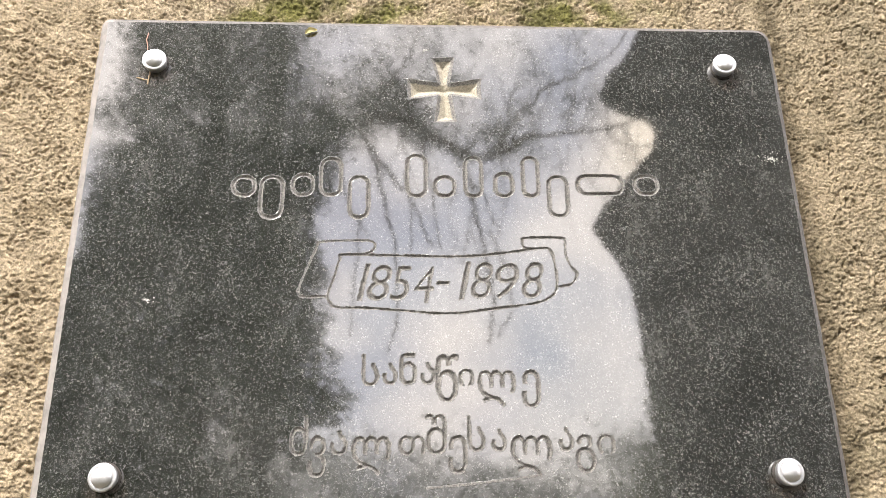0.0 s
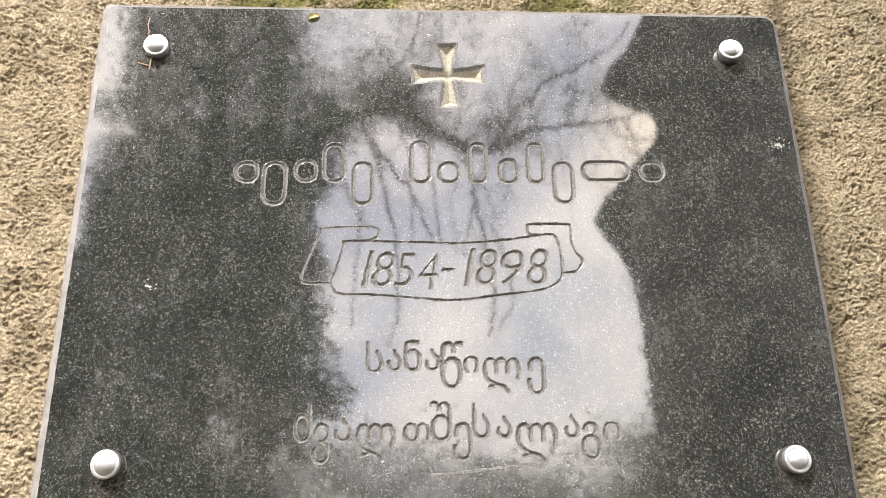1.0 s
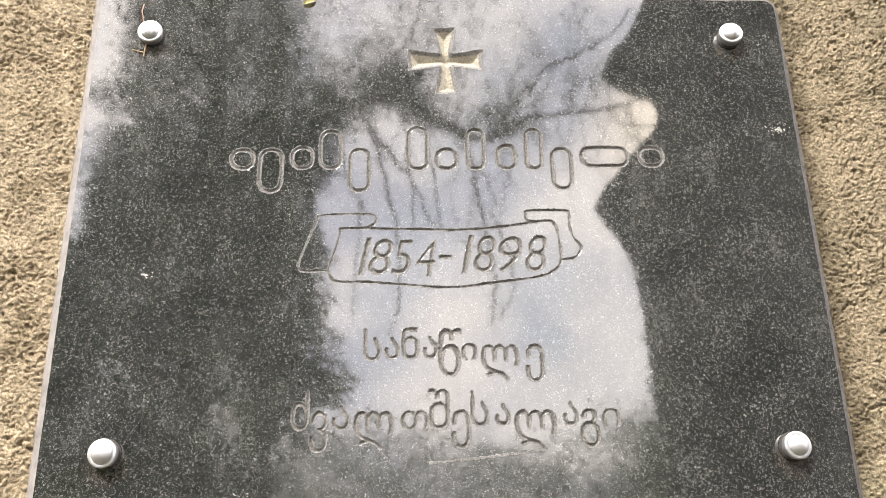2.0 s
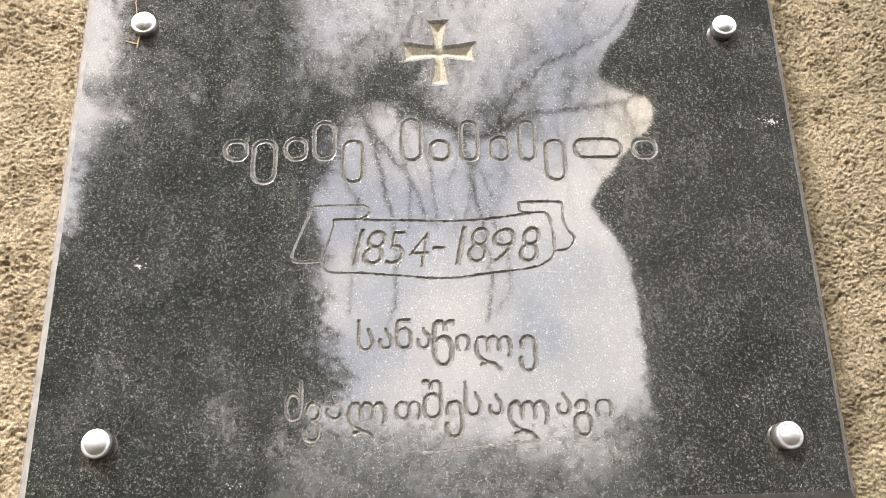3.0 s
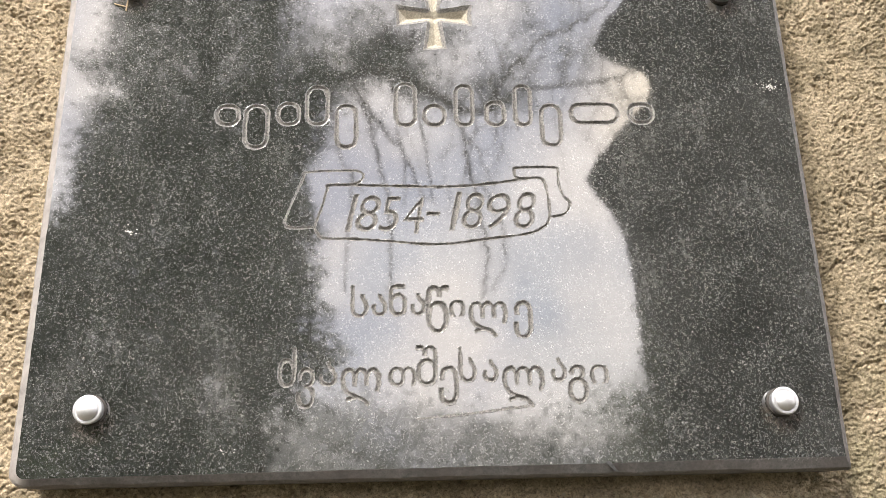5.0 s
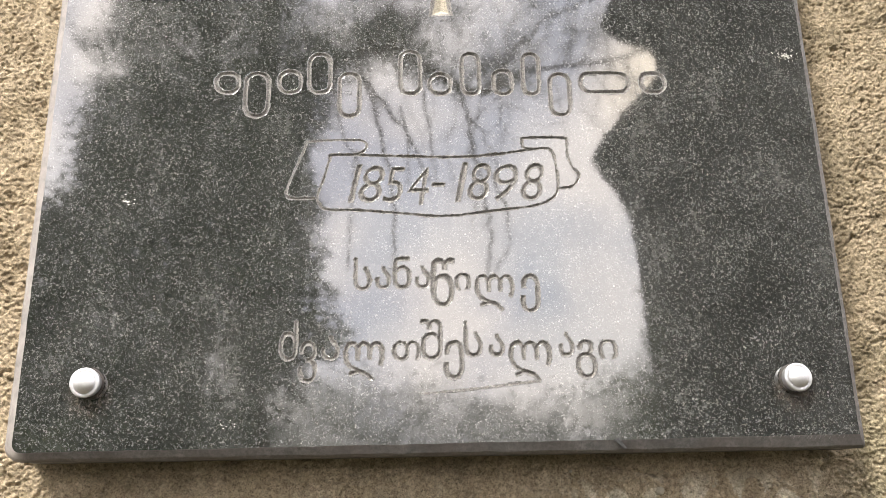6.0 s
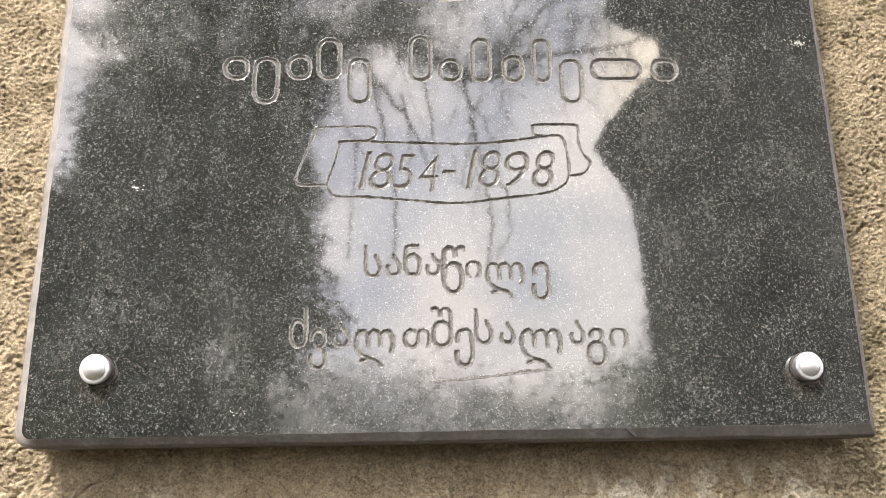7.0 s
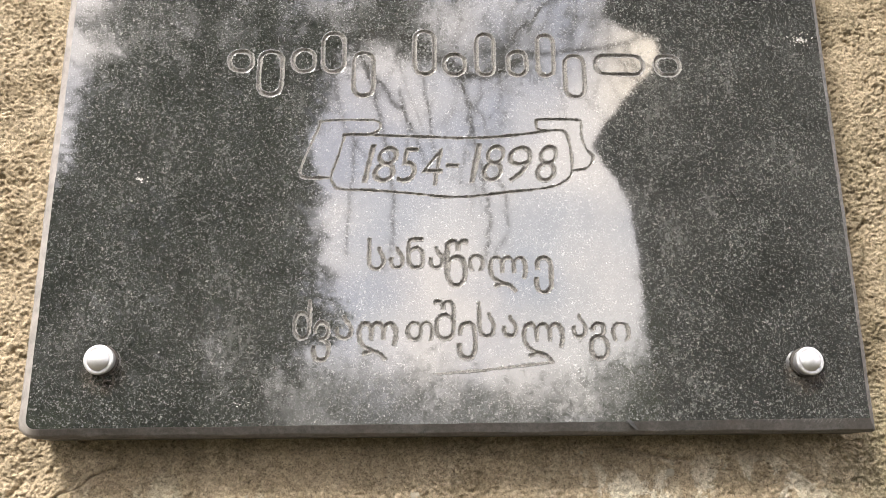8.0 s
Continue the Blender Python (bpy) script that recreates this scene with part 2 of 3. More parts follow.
BARK = plain("brown_bark", (0.05, 0.04, 0.03), (0.14, 0.11, 0.085), 9, 0.95, 0.0, 0.01)
NEEDLES = foliage("dark_evergreen_leaves", (0.022, 0.036, 0.014), (0.055, 0.085, 0.03))
LEAVES = foliage("green_leaves", (0.035, 0.06, 0.016), (0.09, 0.12, 0.035))
# pale on purpose: the distance haze is put into the leaf colour
FAR_LEAVES = foliage("far_leaves_haze_in_colour", (0.17, 0.185, 0.155), (0.27, 0.28, 0.245))


# ---- mesh helpers ----
def mesh_from(name, verts, faces, mats, smooth=False, which=None):
    me = bpy.data.meshes.new(name)
    me.from_pydata(verts, [], faces)
    for m in mats:
        me.materials.append(m)
    if which is not None:
        me.polygons.foreach_set("material_index", np.asarray(which, dtype=np.int32))
    if smooth is True:
        me.polygons.foreach_set("use_smooth", np.ones(len(me.polygons), dtype=bool))
    elif smooth is not False:
        me.polygons.foreach_set("use_smooth", np.asarray(smooth, dtype=bool))
    me.update()
    return me


def part(name, bm, material, parent, label="", smooth=False):
    """Links a bmesh as one mesh object under a thing or a part."""
    me = bpy.data.meshes.new(name)
    bm.to_mesh(me)
    bm.free()
    me.materials.append(material)
    if smooth:
        me.polygons.foreach_set("use_smooth", np.ones(len(me.polygons), dtype=bool))
    ob = new(name, me)
    ob.parent = parent
    return tagged(ob, label)


def grid_faces(nx, nz):
    i = np.arange(nx * nz).reshape(nz, nx)
    return np.stack([i[:-1, :-1], i[:-1, 1:], i[1:, 1:], i[1:, :-1]], -1).reshape(-1, 4)


def value_noise(x, z, cell, seed):
    """Smooth noise from 0 to 1 over a plane, with features about one cell wide."""
    rng = np.random.default_rng(seed)
    lattice = rng.random((256, 256))
    u, v = x / cell + 71.3, z / cell + 37.7
    iu, iv = np.floor(u).astype(int), np.floor(v).astype(int)
    fu, fv = u - iu, v - iv
    fu, fv = fu * fu * (3 - 2 * fu), fv * fv * (3 - 2 * fv)
    g = lambda a, b: lattice[a % 256, b % 256]
    return (g(iu, iv) * (1 - fu) + g(iu + 1, iv) * fu) * (1 - fv) + (g(iu, iv + 1) * (1 - fu) + g(iu + 1, iv + 1) * fu) * fv


def spline(points, closed=False, steps=10):
    """A smooth line through a few control points."""
    p = [np.array(q, float) for q in points]
    n, out = len(p), []
    for k in range(n if closed else n - 1):
        a, b, c, d = (p[(k + j) % n] if closed else p[min(max(k + j, 0), n - 1)] for j in (-1, 0, 1, 2))
        for s in np.arange(steps) / steps:
            out.append(0.5 * (2 * b + (c - a) * s + (2 * a - 5 * b + 4 * c - d) * s ** 2 + (3 * b - a - 3 * c + d) * s ** 3))
    out.append(p[0] if closed else p[-1])
    return np.array(out)


def distance_to(px, pz, segs):
    """Distance of the points to the nearest of the segments."""
    best = np.full(px.shape, 1e9)
    for (ax, az), (bx, bz) in segs:
        dx, dz = bx - ax, bz - az
        s = np.clip(((px - ax) * dx + (pz - az) * dz) / (dx * dx + dz * dz + 1e-12), 0, 1)
        best = np.minimum(best, np.hypot(px - ax - s * dx, pz - az - s * dz))
    return best


def within(px, pz, segs):
    odd = np.zeros(px.shape, dtype=bool)
    for (ax, az), (bx, bz) in segs:
        if az != bz:
            odd ^= ((az > pz) != (bz > pz)) & (px < (bx - ax) * (pz - az) / (bz - az) + ax)
    return odd


def tube(bm, points, radii, sides=7):
    """A tapered round branch along a line."""
    rings = []
    for k, p in enumerate(points):
        ahead = (Vector(points[min(k + 1, len(points) - 1)]) - Vector(points[max(k - 1, 0)])).normalized()
        side = ahead.cross(Vector((0.31, 0.17, 0.93))).normalized()
        up = ahead.cross(side)
        rings.append([bm.verts.new(Vector(p) + radii[k] * (side * math.cos(a) + up * math.sin(a)))
                      for a in (2 * math.pi * j / sides for j in range(sides))])
    for r0, r1 in zip(rings, rings[1:]):
        for j in range(sides):
            bm.faces.new((r0[j], r0[(j + 1) % sides], r1[(j + 1) % sides], r1[j]))
    bm.faces.new(rings[0][::-1])
    bm.faces.new(rings[-1])


# ---- the wall ----
WALL_Y = 0.042


def crumbs(x, z, cell, seed):
    """Rounded grains of sand and grit, about one cell wide, each with a height of its own from 0 to 1."""
    rng = np.random.default_rng(seed)
    jx, jz, tall, wide = (rng.random((128, 128)) for _ in range(4))
    u, v = x / cell, z / cell
    iu, iv = np.floor(u).astype(int), np.floor(v).astype(int)
    best = np.zeros(x.shape)
    for a in (-1, 0, 1):
        for b in (-1, 0, 1):
            ku, kv = (iu + a) % 128, (iv + b) % 128
            d = np.hypot(u - iu - a - jx[ku, kv], v - iv - b - jz[ku, kv]) / (0.42 + 0.5 * wide[ku, kv])
            best = np.maximum(best, np.sqrt(np.clip(1 - d * d, 0, 1)) * (0.25 + 0.75 * tall[ku, kv]))
    return best


def wall_relief(x, z):
    """How far the rough plaster stands proud of the wall's plane."""
    wx = x + 0.006 * (value_noise(x, z, 0.012, 6) - 0.5) + 0.0022 * (value_noise(x, z, 0.0045, 16) - 0.5)
    wz = z + 0.006 * (value_noise(x, z, 0.012, 7) - 0.5) + 0.0022 * (value_noise(x, z, 0.0045, 17) - 0.5)
    out = 0.004 * (value_noise(x, z, 0.06, 4) - 0.5) + 0.0028 * (value_noise(wx, wz, 0.026, 30) - 0.5)
    rough = np.clip(value_noise(x, z, 0.020, 19) * 1.6 - 0.1, 0.55, 1)
    out = out + rough * (0.0021 * crumbs(wx + 0.3 * wz, 1.25 * wz, 0.0036, 31) + 0.0022 * crumbs(wx - 0.3 * wz, 1.2 * wz, 0.0023, 32))
    out = out + 0.0008 * crumbs(wx, wz, 0.0018, 33) + 0.0017 * (np.random.default_rng(77).random(x.shape) - 0.5) - 0.0022
    pits = np.clip(value_noise(wx, 1.3 * wz, 0.0030, 34) * 3 - 1.9, 0, 1) * np.clip(value_noise(x, z, 0.017, 35) * 2.2 - 0.5, 0, 1.3)
    out = out - 0.0032 * pits
    crease = np.clip(1 - np.abs(value_noise(wx, 1.5 * wz, 0.014, 5) - 0.5) * 16, 0, 1)
    out = out - 0.0014 * crease * np.clip(value_noise(x, z, 0.03, 18) * 2.5 - 1.2, 0, 1)
    smear = np.clip((1.50 - z) / 0.03, 0, 1) * np.clip((0.285 - x) / 0.012, 0, 1) * np.clip((x + 0.27) / 0.10, 0, 1)
    return out * (1 - 0.2 * smear) + 0.0012 * smear


def build_wall():
    x0, x1, z0, z1, step = -0.47, 0.47, 1.37, 2.07, 0.0009
    xs, zs = np.arange(x0, x1 + 1e-6, step), np.arange(z0, z1 + 1e-6, step)
    x1, z1 = xs[-1], zs[-1]
    X, Z = np.meshgrid(xs, zs)
    R = wall_relief(X, Z)
    for line, w, deep in ((((-0.302, 1.433), (-0.292, 1.449), (-0.279, 1.453), (-0.270, 1.461), (-0.252, 1.468)), 0.0014, 0.006),
                          (((-0.325, 1.449), (-0.318, 1.458)), 0.003, 0.004),
                          (((0.118, 1.478), (0.15, 1.471), (0.172, 1.467)), 0.0014, 0.005)):
        p = spline(line)
        d = distance_to(X, Z, list(zip(p, p[1:]))) + 0.002 * (value_noise(X, Z, 0.005, 9) - 0.5)
        R -= deep * np.clip(1 - d / w, 0, 1)
    edge = np.minimum.reduce([X - x0, x1 - X, Z - z0, z1 - Z])
    R *= np.clip(edge / 0.02, 0, 1)
    verts = np.stack([X, WALL_Y - R, Z], -1).reshape(-1, 3)
    faces = grid_faces(len(xs), len(zs))
    # the part that the slab hides is left open
    hid = (np.abs(X) < 0.275) & (Z > 1.525) & (Z < 1.90)
    faces = faces[~hid.reshape(-1)[faces].all(1)].tolist()
    n = len(verts)
    # the plain rest of the wall, round the part above
    L, T, B = 3.5, 4.6, 0.45
    ring = [(-L, WALL_Y, -0.3), (L, WALL_Y, -0.3), (L, WALL_Y, T), (-L, WALL_Y, T),
            (x0, WALL_Y, z0), (x1, WALL_Y, z0), (x1, WALL_Y, z1), (x0, WALL_Y, z1),
            (-L, WALL_Y + B, -0.3), (L, WALL_Y + B, -0.3), (L, WALL_Y + B, T), (-L, WALL_Y + B, T)]
    quads = [(0, 1, 5, 4), (1, 2, 6, 5), (2, 3, 7, 6), (3, 0, 4, 7), (9, 8, 11, 10), (0, 8, 9, 1), (1, 9, 10, 2), (2, 10, 11, 3), (3, 11, 8, 0)]
    smooth = [True] * len(faces) + [False] * len(quads)
    faces += [[n + i for i in q] for q in quads]
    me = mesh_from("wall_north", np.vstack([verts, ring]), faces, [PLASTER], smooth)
    return tagged(new("wall_north", me), "rough ochre plastered wall, stained grey under the plaque", "wall", kind="structure")


wall = build_wall()


def pebble(x, z, size, seed, material):
    """A small stone set in the plaster."""
    bm = bmesh.new()
    bmesh.ops.create_icosphere(bm, subdivisions=2, radius=1)
    for v in bm.verts:
        j = 1 + 0.25 * noise.noise(v.co * 1.3 + Vector((seed, 0, 0)))
        v.co = Vector((v.co.x * size * j * 1.15, v.co.y * size * 0.6 * j, v.co.z * size * j))
    ob = part("pebble", bm, material, wall, "", True)
    ob.location = (x, WALL_Y - 0.0006, z)


PALE_STONE = plain("pale_pebble", (0.26, 0.235, 0.18), (0.42, 0.385, 0.31), 150, 0.9, 0.0, 0.001)
for _k, (_x, _z, _r) in enumerate(((-0.033, 1.4455, 0.0045), (0.158, 1.459, 0.0042), (-0.030, 1.454, 0.0025), (0.045, 1.461, 0.0018), (0.200, 1.462, 0.0028),
                                   (-0.155, 1.447, 0.0018), (0.092, 1.474, 0.0016), (-0.395, 1.60, 0.003), (0.375, 1.62, 0.003))):
    pebble(_x, _z, 0.8 * _r, _k * 3.7, PALE_STONE)

# ---- the plaque ----
HALF_W, HALF_H, THICK = 0.3003, 0.2230, 0.036
plaque = tagged(new("memorial_plaque"), "polished dark granite memorial plaque, carved, fixed to a rough wall", "plaque")
plaque.matrix_world = pose(0, 0, 1.711, 0, 0.45, 0)

# words in millimetres on the slab: the letter and its left, right, bottom and top
WORD_UPPER = (("ს", -67.3, -54.3, -106.5, -81.5), ("ა", -51.2, -40.2, -105.4, -88.4), ("ნ", -38.3, -25.3, -105.3, -81.2),
              ("ა", -22.2, -11.2, -105.1, -88.1), ("წ", -10.2, 6.8, -119.0, -82.0), ("ი", 7.2, 18.8, -105.9, -93.9),
              ("ლ", 21.9, 50.9, -122.7, -94.7), ("ე", 55.9, 69.9, -123.5, -94.5))
WORD_LOWER = (("ძ", -119.9, -106.9, -157.9, -128.9), ("ვ", -105.8, -92.8, -173.8, -143.8), ("ა", -89.8, -76.8, -157.7, -140.0),
              ("ლ", -73.8, -44.8, -172.5, -144.5), ("თ", -38.8, -18.8, -158.2, -144.2), ("შ", -18.9, -2.9, -158.1, -128.1),
              ("ე", -1.8, 12.2, -172.0, -144.0), ("ს", 13.1, 26.1, -155.9, -129.8), ("ა", 31.2, 42.2, -155.7, -139.7),
              ("ლ", 45.3, 76.3, -174.5, -144.5), ("ა", 82.2, 93.2, -156.3, -138.3), ("გ", 94.2, 109.3, -172.2, -144.2),
              ("ი", 111.2, 125.2, -158.1, -144.1))
DATES = (("1", -73.0, -62.0, -38.5, -7.5), ("8", -64.8, -44.8, -38.4, -8.4), ("5", -46.8, -28.8, -38.3, -9.3),
         ("4", -27.8, -10.8, -40.2, -9.2), ("-", -9.8, 2.2, -25.4, -21.8), ("1", 8.0, 19.6, -37.9, -4.9),
         ("8", 18.2, 37.2, -36.8, -5.8), ("9", 38.2, 58.2, -36.6, -6.6), ("8", 59.2, 78.2, -36.5, -5.5))
# the upper line stands as plain bars of the size of its letters
BARS = ((-178.5, -157.5, 50.7, 70.7), (-155.4, -134.4, 30.9, 70.9), (-129.5, -109.5, 51.1, 73.1), (-106.5, -86.5, 51.3, 88.2),
        (-82.4, -63.4, 31.4, 71.4), (-34.6, -15.6, 50.8, 91.8), (-11.5, 8.5, 51.0, 72.0), (14.4, 31.4, 51.2, 90.2),
        (39.5, 57.5, 51.4, 75.4), (63.4, 79.4, 51.6, 90.6), (84.6, 103.6, 33.7, 72.8), (109.6, 151.6, 54.0, 74.0),
        (158.5, 181.5, 54.3, 74.3))
RIBBON = ((-83, 0.3), (-38, -0.3), (7, -0.9), (39, 1.3), (76, 6.6), (84, 4.7), (87, -3.3), (88.2, -25.3), (83.3, -34.3), (69.3, -40.5),
          (37.4, -44.7), (1.4, -49), (-28.6, -47.2), (-64.7, -44.5), (-88.7, -43.7), (-93.7, -39.7), (-95.7, -33.8), (-90.9, -17.7), (-87, -3.7))
FLAP_A = ((-80, 0.4), (-65, 1.5), (-59.1, 7.5), (-65.1, 12.5), (-102, 11.4), (-106.1, 6.2), (-117.8, -24.9), (-118.8, -31.9), (-114.7, -34.9), (-95.7, -34.8))
FLAP_B = ((71, 5.6), (62.9, 7.5), (61.9, 12.5), (64.9, 15.5), (92.9, 15.7), (96.9, 12.8), (97, 1.8), (100.1, -8.2), (105.1, -15.2), (102.2, -22.2), (97.2, -25.2), (88.2, -26.3))
CROSS = ((-11.5, 186.9), (8.5, 188.1), (4.7, 162), (31.7, 166.3), (31.9, 145.3), (5.8, 149.1), (10, 123.1), (-10, 121.9), (-6.2, 149), (-32.1, 144.8), (-33.3, 165.7), (-6.3, 162))


def glyph_outline(letter, left, right, bottom, top, lean=0.0):
    """The outline of a letter of the built-in font, fitted into a box."""
    curve = bpy.data.curves.new("letter", "FONT")
    curve.body, curve.shear = letter, lean
    ob = new("letter", curve)
    me = ob.evaluated_get(bpy.context.evaluated_depsgraph_get()).to_mesh()
    v = np.array([p.co[:2] for p in me.vertices])
    count = {}
    for f in me.polygons:
        for k in f.edge_keys:
            count[k] = count.get(k, 0) + 1
    lo, hi = v.min(0), v.max(0)
    v = (v - lo) / np.maximum(hi - lo, 1e-6) * (right - left, top - bottom) + (left, bottom)
    segs = [(v[a], v[b]) for (a, b), c in count.items() if c == 1]
    bpy.data.objects.remove(ob)
    bpy.data.curves.remove(curve)
    return segs


def carve_slab():
    fine = 0.62
    xs = np.concatenate([np.linspace(-289.8, -186, 14)[:-1], np.arange(-186, 185.9, fine), np.linspace(186, 289.8, 14)])
    zs = np.concatenate([np.linspace(-212.5, -188, 5)[:-1], np.arange(-188, 192.9, fine), np.linspace(193, 212.5, 4)])
    X, Z = np.meshgrid(xs, zs)
    D = np.zeros(X.shape)
    wobble = 0.35 * (value_noise(X, Z, 1.3, 14) - 0.5) + 0.6 * (value_noise(X, Z, 2.2, 11) - 0.5) + 0.6 * (value_noise(X, Z, 9.0, 12) - 0.5)

    def cut(segs, half, slope, deepest, solid):
        pts = np.array(segs).reshape(-1, 2)
        i = np.searchsorted(xs, (pts[:, 0].min() - 4, pts[:, 0].max() + 4))
        j = np.searchsorted(zs, (pts[:, 1].min() - 4, pts[:, 1].max() + 4))
        w = (slice(*j), slice(*i))
        d = distance_to(X[w], Z[w], segs)
        if solid:
            d = np.where(within(X[w], Z[w], segs), -d, d)
        D[w] = np.maximum(D[w], np.clip((half - d + wobble[w]) * slope, 0, deepest))

    def line(points, half, slope, deepest, closed=False):
        p = spline(points, closed)
        cut(list(zip(p, p[1:])), half, slope, deepest, False)

    for word, lean, grow in ((WORD_UPPER, 0.0, 0.25), (WORD_LOWER, 0.0, 0.25), (DATES, 0.22, -0.2)):
        for letter, *box in word:
            cut(glyph_outline(letter, *box, lean=lean), grow, 1.4, 1.8, True)
    for a, b, c, d in BARS:
        m = 1.7
        a, b, c, d = a + m, b - m, c + m, d - m
        r = 0.92 * min(b - a, d - c) / 2
        p = [(q[0] + r * math.cos(s), q[1] + r * math.sin(s)) for q, s0 in (((b - r, d - r), 0), ((a + r, d - r), 90), ((a + r, c + r), 180), ((b - r, c + r), 270))
             for s in (radians(s0 + 15 * k) for k in range(7))]
        cut(list(zip(p, p[1:] + p[:1])), 1.75, 1.2, 2.0, False)
    line(RIBBON, 1.0, 1.9, 1.8, True)
    line(FLAP_A, 0.95, 1.6, 1.4)
    line(FLAP_B, 1.0, 1.9, 1.8)
    line(((-17.6, -182.1), (20.4, -178.8), (67.4, -173.5)), 0.9, 0.35, 0.25)
    cut([(CROSS[k], CROSS[(k + 1) % 12]) for k in range(12)], 0.0, 0.75, 7.0, True)
    D += np.where(D > 0.35, 0.6 * (value_noise(X, Z, 1.25, 13) - 0.5), 0)
    D = np.maximum(D, 0)
    verts = [np.stack([X, D, Z], -1).reshape(-1, 3) / 1000]
    faces = grid_faces(len(xs), len(zs)).tolist()
    smooth = (D.reshape(-1)[np.array(faces)] > 0).any(1).tolist()     # the polished face stays dead flat up to the cuts
    which = [0] * len(faces)
    # rim: from the flat face over a worn chamfer to the sides and the back
    per = 48
    corners = ((1, 1), (-1, 1), (-1, -1), (1, -1))

    def loop(inset, y, radius, wear):
        out = []
        w, h = HALF_W - inset, HALF_H - inset
        for c, (sx, sz) in enumerate(corners):
            rr = max(radius[c] - inset, 0.0005)
            nx, nz = corners[(c + 1) % 4]
            for k in range(9):
                s = radians(90 * c + 90 * k / 8)
                out.append((sx * (w - rr) + rr * math.cos(s), y, sz * (h - rr) + rr * math.sin(s)))
            r2 = max(radius[(c + 1) % 4] - inset, 0.0005)
            s = radians(90 * (c + 1))
            e = (nx * (w - r2) + r2 * math.cos(s), nz * (h - r2) + r2 * math.sin(s))
            a = out[-1]
            for k in range(1, per):
                f = k / per
                out.append((a[0] + (e[0] - a[0]) * f, y, a[2] + (e[1] - a[2]) * f))
        v = np.array(out)
        if inset < 0.01:
            more = max(0.0, 0.0052 - inset)
            v[:, 0] += np.where(v[:, 0] > 0.15, 0.0020 + 0.1 * more, 0) - np.where(v[:, 0] < -0.15, 0.0030 + 0.35 * more, 0)
            v[:, 2] += np.where(v[:, 2] > 0.15, 0.0018 + 0.2 * more, 0)
            low = v[:, 2] < -0.15
            v[:, 2] -= np.where(low, 0.0010 - 0.0035 * v[:, 0] + 0.12 * max(0.0, 0.005 - inset), 0)
            if y == 0.0:
                v[:, 2] += np.where(low, 0.0022 + 0.0055 * v[:, 0], 0)
        if wear:
            q = value_noise(v[:, 0] + 0.7 * v[:, 2], v[:, 2] - 0.4 * v[:, 0], 0.012, int(7 + 1000 * y)) - 0.5
            v[:, 0] -= np.sign(v[:, 0]) * q * wear * (np.abs(v[:, 0]) > HALF_W - 0.02)
            v[:, 2] -= np.sign(v[:, 2]) * q * wear * (np.abs(v[:, 2]) > HALF_H - 0.02)
        return v

    rad = (0.015, 0.007, 0.012, 0.003)
    square = (0.0, 0.0, 0.0, 0.0)
    loops = [loop(0.0105, 0.0, square, 0), loop(0.0052, 0.0, rad, 0.0006), loop(0.0018, 0.0028, rad, 0.0012),
             loop(0.0, 0.0055, rad, 0.0008), loop(0.0003, 0.020, rad, 0.0006), loop(0.0, THICK, rad, 0)]
    m = len(loops[0])
    base = len(verts[0])
    for k, v in enumerate(loops):
        verts.append(v)
        if k:
            for a in range(m):
                b = (a + 1) % m
                faces.append([base + (k - 1) * m + a, base + k * m + a, base + k * m + b, base + (k - 1) * m + b])
                smooth.append(False)
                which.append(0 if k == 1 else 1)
    faces.append([base + (len(loops) - 1) * m + a for a in range(m)])
    smooth.append(False)
    which.append(1)
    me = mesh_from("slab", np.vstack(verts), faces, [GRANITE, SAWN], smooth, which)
    ob = new("slab", me)
    ob.parent = plaque
    return tagged(ob, "speckled black granite slab with chamfered sawn edges")


carve_slab()


def lathe(profile, sides=40):
    """A round body about the y axis; the profile is (radius, y) from the outside in."""
    bm = bmesh.new()
    rings = [[bm.verts.new((r * math.cos(2 * math.pi * j / sides), y, r * math.sin(2 * math.pi * j / sides))) for j in range(sides)] for r, y in profile]
    for a, b in zip(rings, rings[1:]):
        for j in range(sides):
            bm.faces.new((a[j], a[(j + 1) % sides], b[(j + 1) % sides], b[j]))
    bm.faces.new(rings[-1])
    bm.faces.new(rings[0][::-1])
    bmesh.ops.recalc_face_normals(bm, faces=bm.faces)
    return bm


def cover_cap(x, z, tilt_x, tilt_z):
    """A steel cap over a fixing screw: a collar with a rolled lip, and a dome."""
    collar = part("cover_cap", lathe([(0.0092, 0.0006), (0.0098, -0.0005), (0.0100, -0.0050), (0.0107, -0.0064), (0.0109, -0.0078), (0.0106, -0.0087),
                                      (0.0098, -0.0091), (0.0084, -0.0088)]), STEEL, plaque, "satin steel screw cover cap", True)
    collar.matrix_local = pose(x, 0, z, tilt_x, 0, tilt_z) @ Matrix.Diagonal((0.95, 1.0, 0.95, 1.0))
    dome = [(0.0082 * math.cos(s), -0.0080 - 0.0050 * math.sin(s)) for s in (radians(8 * k) for k in range(12))]
    # added dark ring that stands in for the contact shade under the cap
    part("shade_ring", lathe([(0.0090, 0.0002), (0.0112, 0.0), (0.0114, -0.0008), (0.0110, -0.0015), (0.0099, -0.0017)]), CAP_SHADE, collar, "dark ring added for the shade under the cap", True)
    part("dome", lathe([(0.0086, -0.0082)] + dome), STEEL, collar, "", True)


